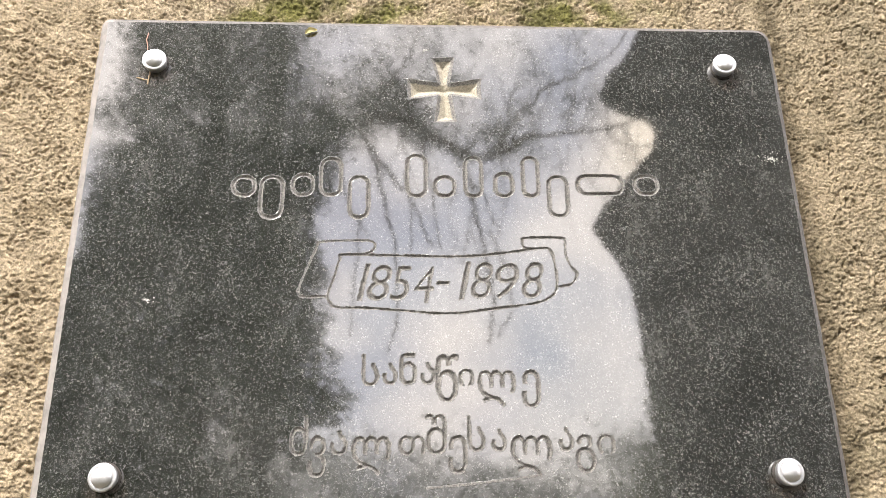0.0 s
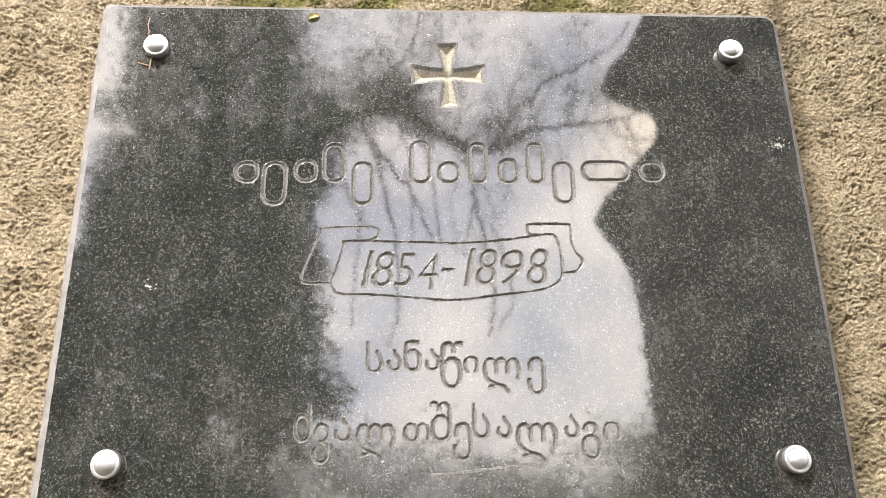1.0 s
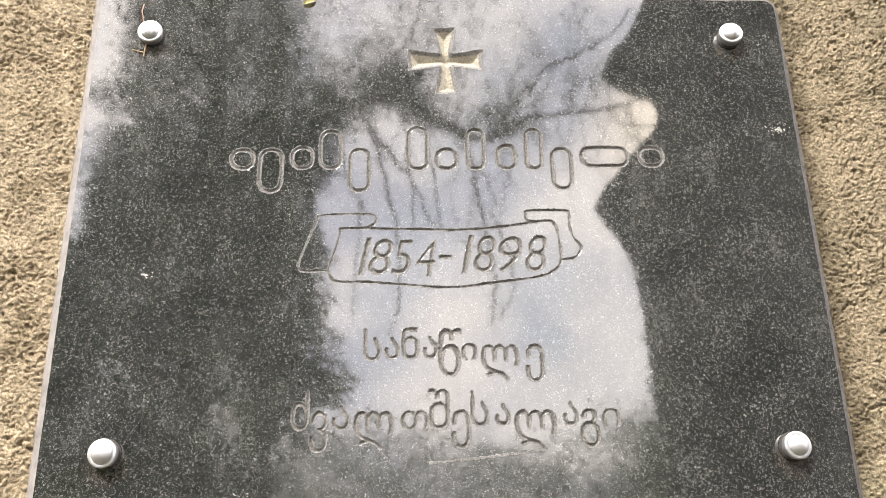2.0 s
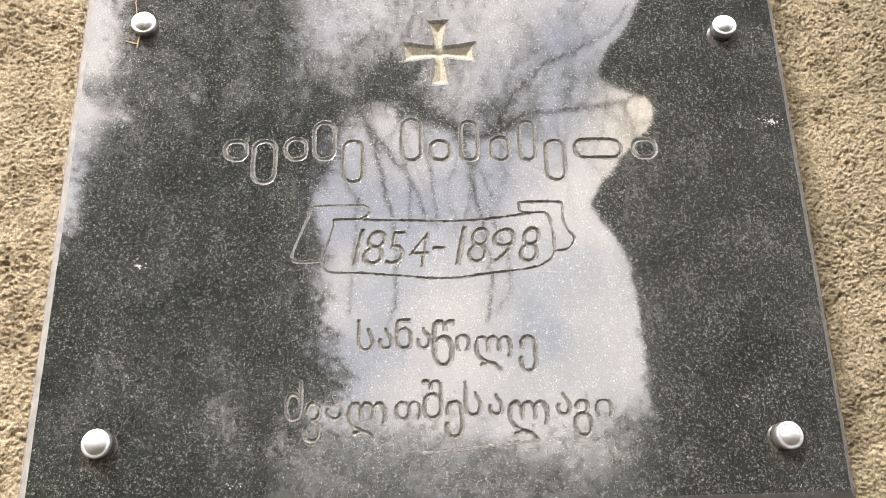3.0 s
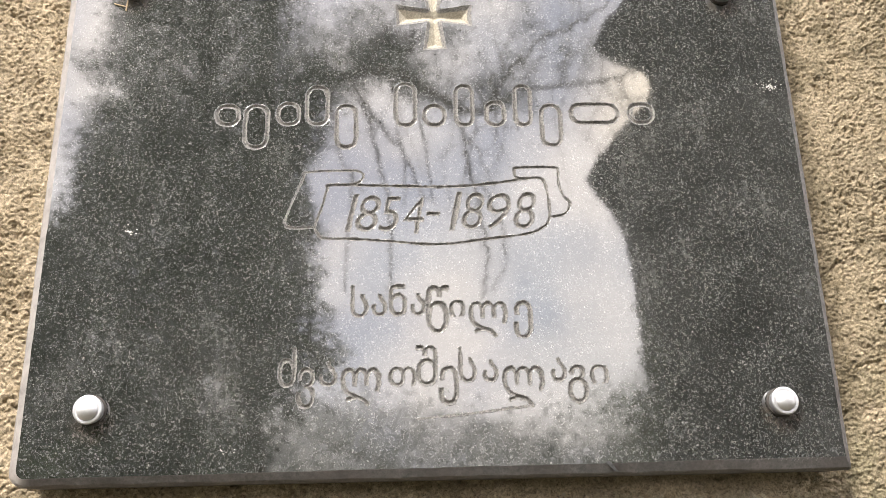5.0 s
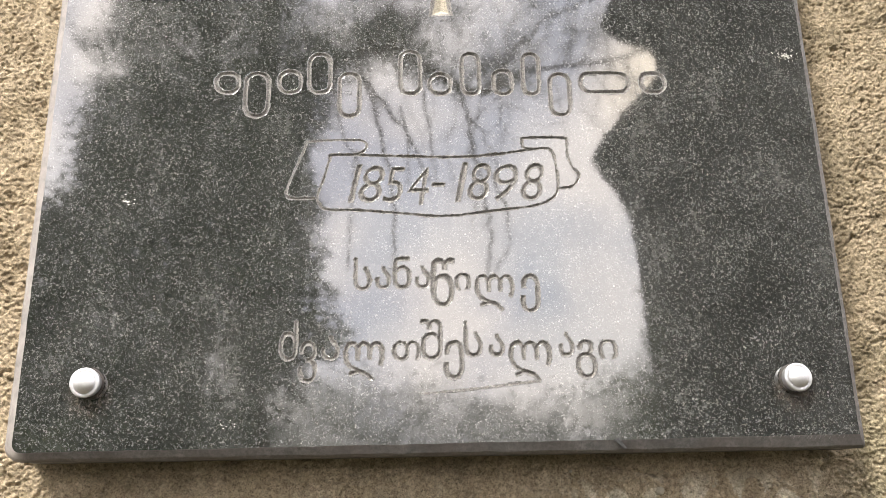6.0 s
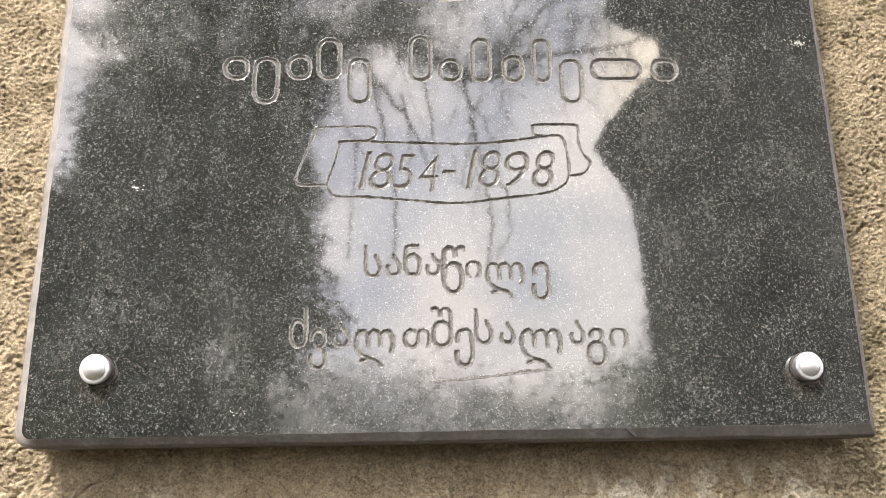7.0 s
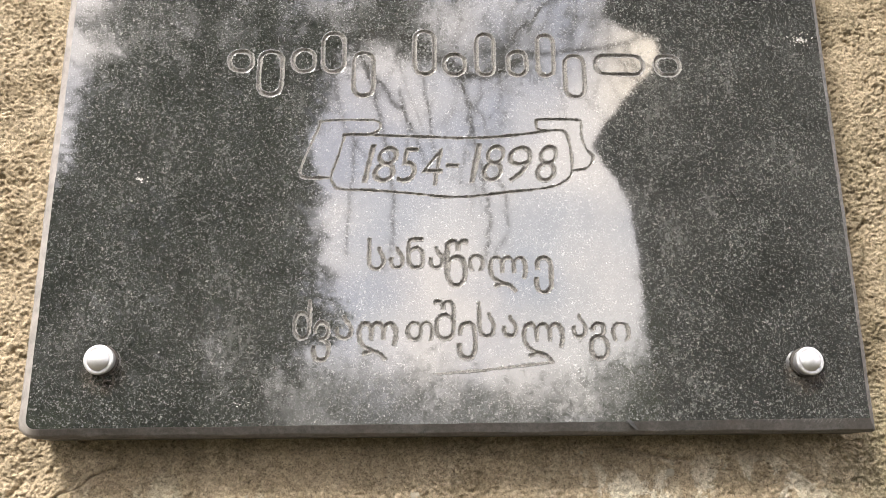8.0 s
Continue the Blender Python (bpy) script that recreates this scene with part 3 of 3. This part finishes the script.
def tool_marks():
    """A row of short slanting chisel strokes on the chamfer of the lower edge."""
    rng = random.Random(8)
    bm = bmesh.new()
    x = 0.222
    while x < 0.290:
        z, y, r = -0.2156 - 0.001 * rng.random(), 0.0007, rng.uniform(0.00010, 0.00024)
        tube(bm, [(x, y - 0.0010, z + 0.0016), (x - 0.0012, y + 0.0004, z - 0.0006)], [r, 0.5 * r], 5)
        x += rng.uniform(0.0022, 0.0042)
    part("tool_marks", bm, STONE_DUST, plaque, "pale chisel strokes on the lower chamfer")


tool_marks()
cover_cap(-0.2514, 0.1762, 2, 1)
cover_cap(0.2512, 0.1797, -3, -4)
cover_cap(-0.2505, -0.1725, 3, -2)
cover_cap(0.2530, -0.1740, -2, 3)


# ---- small things on the plaque ----
def on_slab(x, z, y=0.0):
    return plaque.matrix_world @ Vector((x / 1000, y, z / 1000))


def straw(points, radius, material, label):
    bm = bmesh.new()
    p = [on_slab(*q) for q in points]
    tube(bm, p, [radius * (1 - 0.3 * k / len(p)) for k in range(len(p))], 6)
    me = bpy.data.meshes.new("straw")
    bm.to_mesh(me)
    bm.free()
    me.materials.append(material)
    return tagged(new("straw", me), label, "straw", "straws at the cap")


straw(((-261.5, 208, -0.0006), (-262.5, 201, -0.0008), (-261.0, 195, -0.0008), (-260, 186, -0.0010)), 0.0005, PINK_STRAW, "thin reddish straw stuck above the steel cap")
straw(((-255.2, 171, -0.0012), (-256.2, 163, -0.0010), (-256.8, 156, -0.0009)), 0.0007, STRAW, "short dry straw stuck below the steel cap")
straw(((-266.8, 162.5, -0.0007), (-261, 160.5, -0.0012), (-256.5, 159, -0.0022)), 0.0005, STRAW, "short dry straw crossing another below the cap")


def dry_leaf():
    bm = bmesh.new()
    rows = []
    n = 9
    for k in range(n):
        f = k / (n - 1)
        w = 0.0028 * math.sin(math.pi * min(1, f * 0.94 + 0.03)) ** 0.8
        cx = 0.0115 * (f - 0.5)
        lift = -0.0012 - 0.0016 * math.sin(math.pi * f)
        rows.append([bm.verts.new((cx, lift + s * s * -0.0012, s * w + 0.0006 * math.sin(4 * f))) for s in (-1, -0.4, 0, 0.4, 1)])
    for a, b in zip(rows, rows[1:]):
        for j in range(4):
            bm.faces.new((a[j], a[j + 1], b[j + 1], b[j]))
    bmesh.ops.solidify(bm, geom=bm.faces[:], thickness=0.0003)
    me = bpy.data.meshes.new("leaf")
    bm.to_mesh(me)
    bm.free()
    me.materials.append(LEAF_DRY)
    ob = tagged(new("leaf", me), "small yellowed leaf stuck at the slab's top edge", "leaf")
    ob.matrix_world = plaque.matrix_world @ pose(-0.1190, 0.0004, 0.2115, 0, -24, 0)


dry_leaf()


def spatter(x, z, spread, count, size, material, label, seed):
    """A few thin flecks dried on the stone."""
    rng = random.Random(seed)
    bm = bmesh.new()
    for _ in range(count):
        near = rng.uniform(0.15, 1.4)
        cx, cz = rng.gauss(x, spread * near), rng.gauss(z, spread * near * 0.7)
        r = size * rng.uniform(0.4, 1.0)
        ring = []
        turn, long = rng.uniform(0, 3.14), rng.uniform(1.0, 4.0)
        for j in range(7):
            a = 2 * math.pi * j / 7
            u, v = r * long * math.cos(a) * rng.uniform(0.7, 1.2), r * math.sin(a) * rng.uniform(0.7, 1.2)
            ring.append((cx + u * math.cos(turn) - v * math.sin(turn), cz + u * math.sin(turn) + v * math.cos(turn)))
        low = [bm.verts.new(on_slab(*q)) for q in ring]
        top = [bm.verts.new(on_slab(cx + (q[0] - cx) * 0.7, cz + (q[1] - cz) * 0.7, -0.00025)) for q in ring]
        for j in range(7):
            bm.faces.new((low[j], low[(j + 1) % 7], top[(j + 1) % 7], top[j]))
        bm.faces.new(top)
    bmesh.ops.recalc_face_normals(bm, faces=bm.faces)
    me = bpy.data.meshes.new("spatter")
    bm.to_mesh(me)
    bm.free()
    me.materials.append(material)
    return tagged(new("spatter", me), label, "stain")


spatter(283, 90, 4.2, 90, 0.30, LIME, "white lime spatter dried on the dark stone", 1)
spatter(-236, -38, 3.2, 16, 0.5, LIME, "faint pale spatter dried on the dark stone", 2)
spatter(-153, -203, 3.0, 7, 0.42, LIME, "two small white flecks near the slab's foot", 3)
spatter(0.1, 118, 0.2, 1, 1.4, TAR, "tiny black speck under the carved cross", 4)

spatter(122, -217.5, 0.3, 2, 1.8, TAR, "dark chip in the slab's lower edge", 5)
spatter(-17, 196, 1.6, 9, 0.5, LIME, "pale scrape above the carved cross", 6)

# ---- what the polished stone mirrors: ground, pier, trees ----
def build_ground():
    bm = bmesh.new()
    bmesh.ops.create_grid(bm, x_segments=40, y_segments=40, size=1500)
    me = bpy.data.meshes.new("ground")
    bm.to_mesh(me)
    bm.free()
    me.materials.append(EARTH)
    tagged(new("ground", me), "trodden earth with short grass", "ground", kind="structure")


build_ground()


def build_stele():
    """A tall dark standing stone with a notched edge."""
    stele = tagged(new("standing_stone"), "tall dark weathered standing stone with a notched edge", "stone")
    stele.location = (1.62, -2.14, 0)
    # half width and height
    profile = [(0.76, -0.1), (0.76, 1.4), (0.77, 1.7), (0.78, 1.9), (0.79, 2.1), (0.80, 2.25), (0.805, 2.36), (0.83, 2.44), (0.865, 2.51), (0.91, 2.57), (0.935, 2.625),
               (0.90, 2.665), (0.84, 2.74), (0.77, 2.81), (0.72, 2.875), (0.67, 2.925), (0.65, 2.98), (0.655, 3.04), (0.69, 3.08), (0.76, 3.105), (0.83, 3.14),
               (0.86, 3.185), (0.82, 3.23), (0.765, 3.31), (0.715, 3.40), (0.65, 3.52), (0.59, 3.68), (0.45, 3.85), (0.25, 3.95)]
    line = spline(profile, False, 3)
    bm = bmesh.new()
    rings, n = [], 60
    for half, z in line:
        ring = []
        for k in range(n):
            side, f = divmod(k, n // 4)
            f = f / (n // 4) * 2 - 1
            u, v = ((1, f), (-f, 1), (-1, -f), (f, -1))[side]
            j = 0.010 * noise.noise(Vector((u * 3, v * 3, z * 9))) + 0.010 * noise.noise(Vector((u * 9, v * 9, z * 32)))
            ring.append(bm.verts.new((u * (half + j), v * (0.09 + j), z)))
        rings.append(ring)
    for a, b in zip(rings, rings[1:]):
        for k in range(n):
            bm.faces.new((a[k], a[(k + 1) % n], b[(k + 1) % n], b[k]))
    bm.faces.new(rings[0][::-1])
    bm.faces.new(rings[-1])
    part("upright", bm, PIER_STONE, stele)


build_stele()


def leaf_cloud(centres, spread, per, size, rng, long=1.8):
    """Many small leaves about the centres, as loose four-sided blades."""
    c = np.repeat(np.asarray(centres), per, axis=0)
    n = len(c)
    p = c + rng.normal(size=(n, 3)) * spread
    a = rng.normal(size=(n, 3))
    a /= np.linalg.norm(a, axis=1)[:, None]
    b = np.cross(a, rng.normal(size=(n, 3)))
    b /= np.linalg.norm(b, axis=1)[:, None]
    s = size * rng.uniform(0.5, 1.2, (n, 1))
    v = np.stack([p - a * s * long, p + b * s * 0.5, p + a * s * long, p - b * s * 0.5], 1).reshape(-1, 3)
    return v, np.arange(4 * n).reshape(-1, 4)


def tree(name, base, height, trunk_r, centres, spread, per, size, leaf_mat, label, seed, limbs=16, category="tree"):
    """A trunk with limbs that reach towards the crown's clumps, and the crown's leaves."""
    rng = np.random.default_rng(seed)
    thing = tagged(new(name), label, category)
    thing.location = base
    centres = np.asarray(centres) - np.asarray(base)
    bm = bmesh.new()
    trunk = [(0.06 * math.sin(2.2 * k), 0.05 * math.cos(1.7 * k), height * k / 8 - 0.1) for k in range(9)]
    tube(bm, trunk, [trunk_r * (1 - 0.85 * k / 8) for k in range(9)], 9)
    part("trunk", bm, BARK, thing)
    for t in centres[rng.permutation(len(centres))[:limbs]]:
        start = Vector((0, 0, max(0.4, min(height * 0.9, t[2] - 0.35 * np.hypot(t[0], t[1])))))
        mid = start.lerp(Vector(t), 0.5) + Vector(rng.normal(size=3) * 0.08)
        r = trunk_r * 0.3 * (1 - 0.7 * start.z / height)
        bm = bmesh.new()
        tube(bm, [start, mid, Vector(t)], [r, r * 0.6, r * 0.2], 5)
        part("limb", bm, BARK, thing)
    v, f = leaf_cloud(centres, spread, per, size, rng)
    ob = new("crown", mesh_from("crown", v, f.tolist(), [leaf_mat]))
    ob.parent = thing
    return thing


def column(rng, count, cx, cy, rx, ry, z0, z1, taper=0.5):
    """Clump places in an upright, uneven crown."""
    out = []
    while len(out) < count:
        z = rng.uniform(z0, z1)
        s = 1 - taper * (z - z0) / (z1 - z0)
        a, r = rng.uniform(0, 2 * math.pi), math.sqrt(rng.uniform(0, 1))
        w = 1 + 0.20 * math.sin(2.9 * z + 2 * a) + 0.16 * math.sin(7.3 * z + a)
        out.append((cx + rx * s * w * r * math.cos(a), cy + ry * s * w * r * math.sin(a), z))
    return out


rng_trees = np.random.default_rng(21)


def tall_evergreen():
    """A tall evergreen whose boughs stand out in uneven tiers; its crown is looser towards the top."""
    rng = np.random.default_rng(5)
    thing = tagged(new("evergreen_tree"), "tall dense dark evergreen tree with drooping uneven boughs", "tree")
    o = Vector((-1.25, -4.15, 0))
    thing.location = o
    bm = bmesh.new()
    tube(bm, [(0.05 * math.sin(2.2 * k), 0.04 * math.cos(1.7 * k), 0.68 * k - 0.1) for k in range(9)], [0.15 * (1 - 0.1 * k) for k in range(9)], 10)
    part("trunk", bm, BARK, thing)
    # the crown's reach on either side at each height
    right = ((0.9, -0.8), (1.7, -0.75), (1.85, -0.55), (1.95, -0.40), (2.0, -0.34), (2.12, -0.41), (2.22, -0.37), (2.34, -0.28), (2.42, -0.41), (2.49, -0.52), (2.54, -0.37), (2.62, -0.45),
             (2.69, -0.55), (2.77, -0.44), (2.9, -0.54), (3.05, -0.46), (3.2, -0.55), (3.42, -0.58), (3.52, -0.55), (3.58, -0.46), (3.72, -0.46), (3.83, -0.41), (3.93, -0.30),
             (4.03, -0.25), (4.11, -0.37), (4.17, -0.59), (4.5, -0.62), (4.9, -0.66), (5.2, -0.85), (5.6, -1.2))
    left = ((0.9, -2.7), (2.9, -2.7), (3.08, -2.2), (3.14, -1.86), (3.7, -1.88), (3.84, -1.84), (3.91, -1.64), (4.02, -1.68), (4.07, -1.98), (4.14, -1.98), (4.20, -1.76), (4.9, -1.8), (5.2, -1.6), (5.6, -1.3))
    count = 112000
    z = 0.9 + 4.7 * rng.random(count)
    x0, x1 = np.interp(z, *np.transpose(left)), np.interp(z, *np.transpose(right))
    f = rng.random(count)
    x = x0 + (x1 - x0) * f + rng.normal(size=count) * np.where(z > 4.15, 0.06, np.where(z < 2.0, 0.07, 0.014))
    gap = value_noise(x, z, 0.17, 91) + 0.5 * value_noise(x, z, 0.07, 92)
    keep = rng.random(count) < np.interp(z, (3.1, 3.8, 4.4), (1.0, 0.85, 0.75)) * np.where(z < 2.02 + 0.25 * value_noise(x, z, 0.13, 93), np.interp(x + 0.25 * value_noise(x, z, 0.11, 94), (-1.15, -0.45), (1.0, 0.12)), 1.0) * np.where((gap > 1.09) & (z < 3.7), 0.35, 1.0) * np.clip((1.0 - f) / 0.10, 0.35, 1.0)
    x, z, f = x[keep], z[keep], f[keep]
    y = -4.05 + 0.16 * rng.normal(size=len(x))
    p = np.stack([x, y, z], 1) - np.array(o)
    n = len(p)
    # sprays point outwards and droop
    a = np.stack([(f - 0.5) * 1.6, 0.5 * rng.normal(size=n), -0.25 + 0.45 * rng.normal(size=n)], 1) + 0.35 * rng.normal(size=(n, 3))
    a /= np.linalg.norm(a, axis=1)[:, None]
    b = np.cross(a, rng.normal(size=(n, 3)))
    b /= np.linalg.norm(b, axis=1)[:, None]
    size = 0.017 * rng.uniform(0.6, 1.4, (n, 1)) * np.interp(z, (3.3, 4.2), (1.0, 0.58))[:, None]
    v = np.stack([p - a * size * 2.0, p + b * size * 0.6, p + a * size * 2.4, p - b * size * 0.6], 1).reshape(-1, 3)
    ob = new("crown", mesh_from("crown", v, np.arange(4 * n).reshape(-1, 4).tolist(), [NEEDLES]))
    ob.parent = thing
    for k in range(26):
        h = 1.2 + 0.165 * k
        side = 1 if k % 2 else -1
        reach = np.interp(h, *np.transpose(right if side > 0 else left)) - o.x - side * 0.12
        bm = bmesh.new()
        tube(bm, [(0, 0, h - 0.2), (0.5 * reach, 0.1 * rng.normal(), h + 0.06), (0.96 * reach, 0.12 * rng.normal(), h - 0.03)], [0.035, 0.02, 0.005], 5)
        part("limb", bm, BARK, thing)


tall_evergreen()
# added tree, unseen in the slab: it keeps sky light off the wall
tree("evergreen_tree", (-7.2, -8.2, 0), 9.0, 0.18, column(rng_trees, 420, -7.0, -8.2, 1.9, 1.4, 0.6, 9.0, 0.3), 0.16, 60, 0.06, NEEDLES,
     "broad dark evergreen tree, added out of view to block sky light", 6, 20)
tree("shrub", (-2.1, -3.5, 0), 1.6, 0.05, column(rng_trees, 200, -2.1, -3.5, 1.1, 0.4, 0.1, 1.75, 0.15), 0.08, 60, 0.03, LEAVES,
     "dense green shrub under the tall tree", 7, 14, "shrub")


tree("shrub", (2.1, -6.0, 0), 1.7, 0.04, column(rng_trees, 190, 2.15, -6.0, 0.95, 0.5, 0.2, 2.28, 0.35), 0.10, 26, 0.022, LEAVES,
     "loose half-bare green shrub behind the standing stone", 9, 18, "shrub")


def bare_tree():
    """A nearly leafless tree beside the evergreen: a long limb across the sky, with hanging twigs."""
    rng = np.random.default_rng(33)
    thing = tagged(new("bare_tree"), "nearly leafless tree with a long limb and hanging twigs", "tree")
    o = Vector((-0.95, -4.6, 0))
    thing.location = o
    bm = bmesh.new()
    tube(bm, [(0, 0, -0.1), (0.05, 0, 1.3), (-0.05, 0.05, 2.6), (0.02, 0.1, 3.8), (0.05, 0.2, 4.9), (-0.1, 0.2, 6.0)], [0.12, 0.10, 0.09, 0.08, 0.06, 0.03], 9)
    part("trunk", bm, BARK, thing)

    def branch(name, points, r0, r1, sides=7, wander=0.006):
        p = spline(points, False, 6)
        q = [Vector((a[0] + wander * rng.normal(), -4.0 + 0.03 * rng.normal() if len(a) < 3 else a[1], a[-1] + wander * rng.normal())) for a in p]
        bm = bmesh.new()
        tube(bm, [w - o for w in q], [r0 + (r1 - r0) * k / (len(q) - 1) for k in range(len(q))], sides)
        part(name, bm, BARK, thing)
        return q

    limb = branch("limb", ((-0.92, -4.5, 3.85), (-0.55, -4.2, 4.05), (-0.25, -4.05, 4.10), (0.0, -4.0, 4.07), (0.15, -4.0, 3.95), (0.30, -4.0, 3.87), (0.46, -4.0, 3.80), (0.60, -4.0, 3.83),
                           (0.78, -4.0, 3.95), (1.02, -4.0, 3.98), (1.32, -4.0, 4.03), (1.6, -4.0, 4.12)), 0.042, 0.008, 8)
    branch("limb", ((0.56, 3.86), (0.72, 4.12), (0.90, 4.29), (1.10, 4.40), (1.32, 4.52), (1.5, 4.75)), 0.017, 0.006)
    branch("limb", ((-0.2, 4.08), (-0.1, 4.35), (0.05, 4.6), (0.12, 5.0)), 0.018, 0.006)
    # the long hanging twigs
    for r0, r1, line in ((0.014, 0.006, ((-0.30, 4.06), (-0.20, 3.76), (-0.15, 3.58), (-0.11, 3.37), (-0.07, 3.2), (-0.06, 2.85), (-0.07, 2.7), (-0.12, 2.56))),
                         (0.014, 0.007, ((-0.25, 3.92), (-0.06, 3.63), (0.06, 3.44), (0.15, 3.20))),
                         (0.009, 0.005, ((-0.02, 3.7), (0.03, 3.44), (0.02, 3.18))),
                         (0.011, 0.006, ((0.10, 3.97), (0.15, 3.6), (0.20, 3.2))),
                         (0.016, 0.008, ((0.33, 3.86), (0.39, 3.67), (0.41, 3.48), (0.46, 3.28), (0.48, 3.05), (0.51, 2.83), (0.47, 2.6))),
                         (0.008, 0.004, ((0.42, 3.62), (0.52, 3.43), (0.58, 3.30))),
                         (0.010, 0.005, ((-0.42, 3.95), (-0.38, 3.56), (-0.30, 3.38), (-0.22, 3.26))),
                         (0.008, 0.005, ((-0.28, 3.4), (-0.30, 3.1), (-0.32, 2.87), (-0.33, 2.66))),
                         (0.009, 0.005, ((0.50, 3.3), (0.60, 3.0), (0.61, 2.80), (0.53, 2.66))),
                         (0.007, 0.004, ((0.40, 3.42), (0.35, 3.2), (0.33, 3.1)))):
        branch("twig", line, r0, r1, 6)
    # the fine twigs
    bm = bmesh.new()
    for k in range(64):
        f = rng.uniform(0.18, 0.98) * (len(limb) - 1.001)
        p = limb[int(f)].lerp(limb[int(f) + 1], f - int(f))
        down = k % 3 == 0
        q, pts = p.copy(), [p - o]
        way = Vector((rng.normal() * 0.5 + 0.2, rng.normal() * 0.15, -0.9 if down else 0.8)).normalized()
        steps = int(rng.integers(3, 8))
        for s in range(steps):
            q = q + way * 0.12
            way = (way + Vector(rng.normal(size=3) * 0.26)).normalized()
            pts.append(q - o)
        r = rng.uniform(0.003, 0.006)
        tube(bm, pts, [r * (1 - 0.6 * s / steps) for s in range(steps + 1)], 4)
        for _ in range(3):
            s = int(rng.integers(1, steps))
            e = [pts[s]]
            w2 = (way + Vector(rng.normal(size=3) * 0.8)).normalized()
            for _k in range(3):
                e.append(e[-1] + w2 * 0.08)
                w2 = (w2 + Vector(rng.normal(size=3) * 0.3)).normalized()
            tube(bm, e, [r * 0.6, r * 0.5, r * 0.4, r * 0.2], 4)
    tagged(part("twigs", bm, BARK, thing), kind="stuff")
    # withered leaves along the limb, thickest near the trunk
    c = [(x, -4.05 + 0.08 * rng.normal(), np.interp(x, (-0.6, -0.1, 0.15, 0.45, 0.9), (4.12, 4.16, 4.0, 3.83, 3.98)) + 0.07 * rng.normal()) for x in rng.uniform(-0.62, 0.25, 170)]
    c += [(rng.normal(-0.16, 0.17), -4.05, rng.normal(4.28, 0.10)) for _ in range(110)]
    c += [(x, -4.0 + 0.05 * rng.normal(), 3.86 + 0.07 * rng.normal()) for x in rng.uniform(0.3, 0.9, 34)]
    c += [(rng.normal(0.58, 0.06), -4.0, rng.normal(4.0, 0.07)) for _ in range(22)]
    c += [(rng.uniform(-0.6, 0.45), -4.0, rng.uniform(4.15, 5.2)) for _ in range(150)]
    c += [(rng.uniform(0.4, 1.3), -4.0, rng.uniform(4.1, 5.2)) for _ in range(70)]
    v, f = leaf_cloud(np.array(c) - np.array(o), 0.035, 22, 0.011, rng)
    ob = new("leaves", mesh_from("leaves", v, f.tolist(), [NEEDLES]))
    ob.parent = thing


bare_tree()


def ivy():
    """Ivy that climbs the standing stone's edge, thicker towards the ground."""
    rng = np.random.default_rng(55)
    thing = tagged(new("ivy"), "dark green ivy climbing the standing stone's edge", "ivy")
    bm = bmesh.new()
    tube(bm, [(0.83 + 0.012 * math.sin(3 * k), -2.14 + 0.01 * math.cos(2 * k), 0.25 * k - 0.05) for k in range(9)], [0.014 - 0.0012 * k for k in range(9)], 6)
    part("stem", bm, BARK, thing)
    c = []
    for _ in range(620):
        z = 0.4 + 1.75 * rng.random()
        reach = 0.012 + 0.15 * max(0.0, (2.05 - z) / 0.5) * rng.random() ** 2
        c.append((0.86 - reach, -2.14 + 0.05 * rng.normal(), z))
    v, f = leaf_cloud(c, 0.014, 9, 0.011, rng, 1.0)
    ob = new("leaves", mesh_from("leaves", v, f.tolist(), [LEAVES]))
    ob.parent = thing


ivy()


def far_woods():
    """The wood all round, far behind the path."""
    rng = np.random.default_rng(44)
    c = []
    for k in range(5200):
        a = rng.uniform(math.pi, 2 * math.pi)
        d = rng.uniform(38, 60)
        h = 5.4 + 0.9 * math.sin(7 * a) + 0.5 * math.sin(19 * a)
        c.append((d * math.cos(a), d * math.sin(a), 0.2 + h * rng.random() ** 1.25))
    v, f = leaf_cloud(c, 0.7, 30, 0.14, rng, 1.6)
    tagged(new("far_woods", mesh_from("far_woods", v, f.tolist(), [FAR_LEAVES])), "line of distant woodland, paled by haze put into its leaf colour", "woods", kind="stuff")


far_woods()
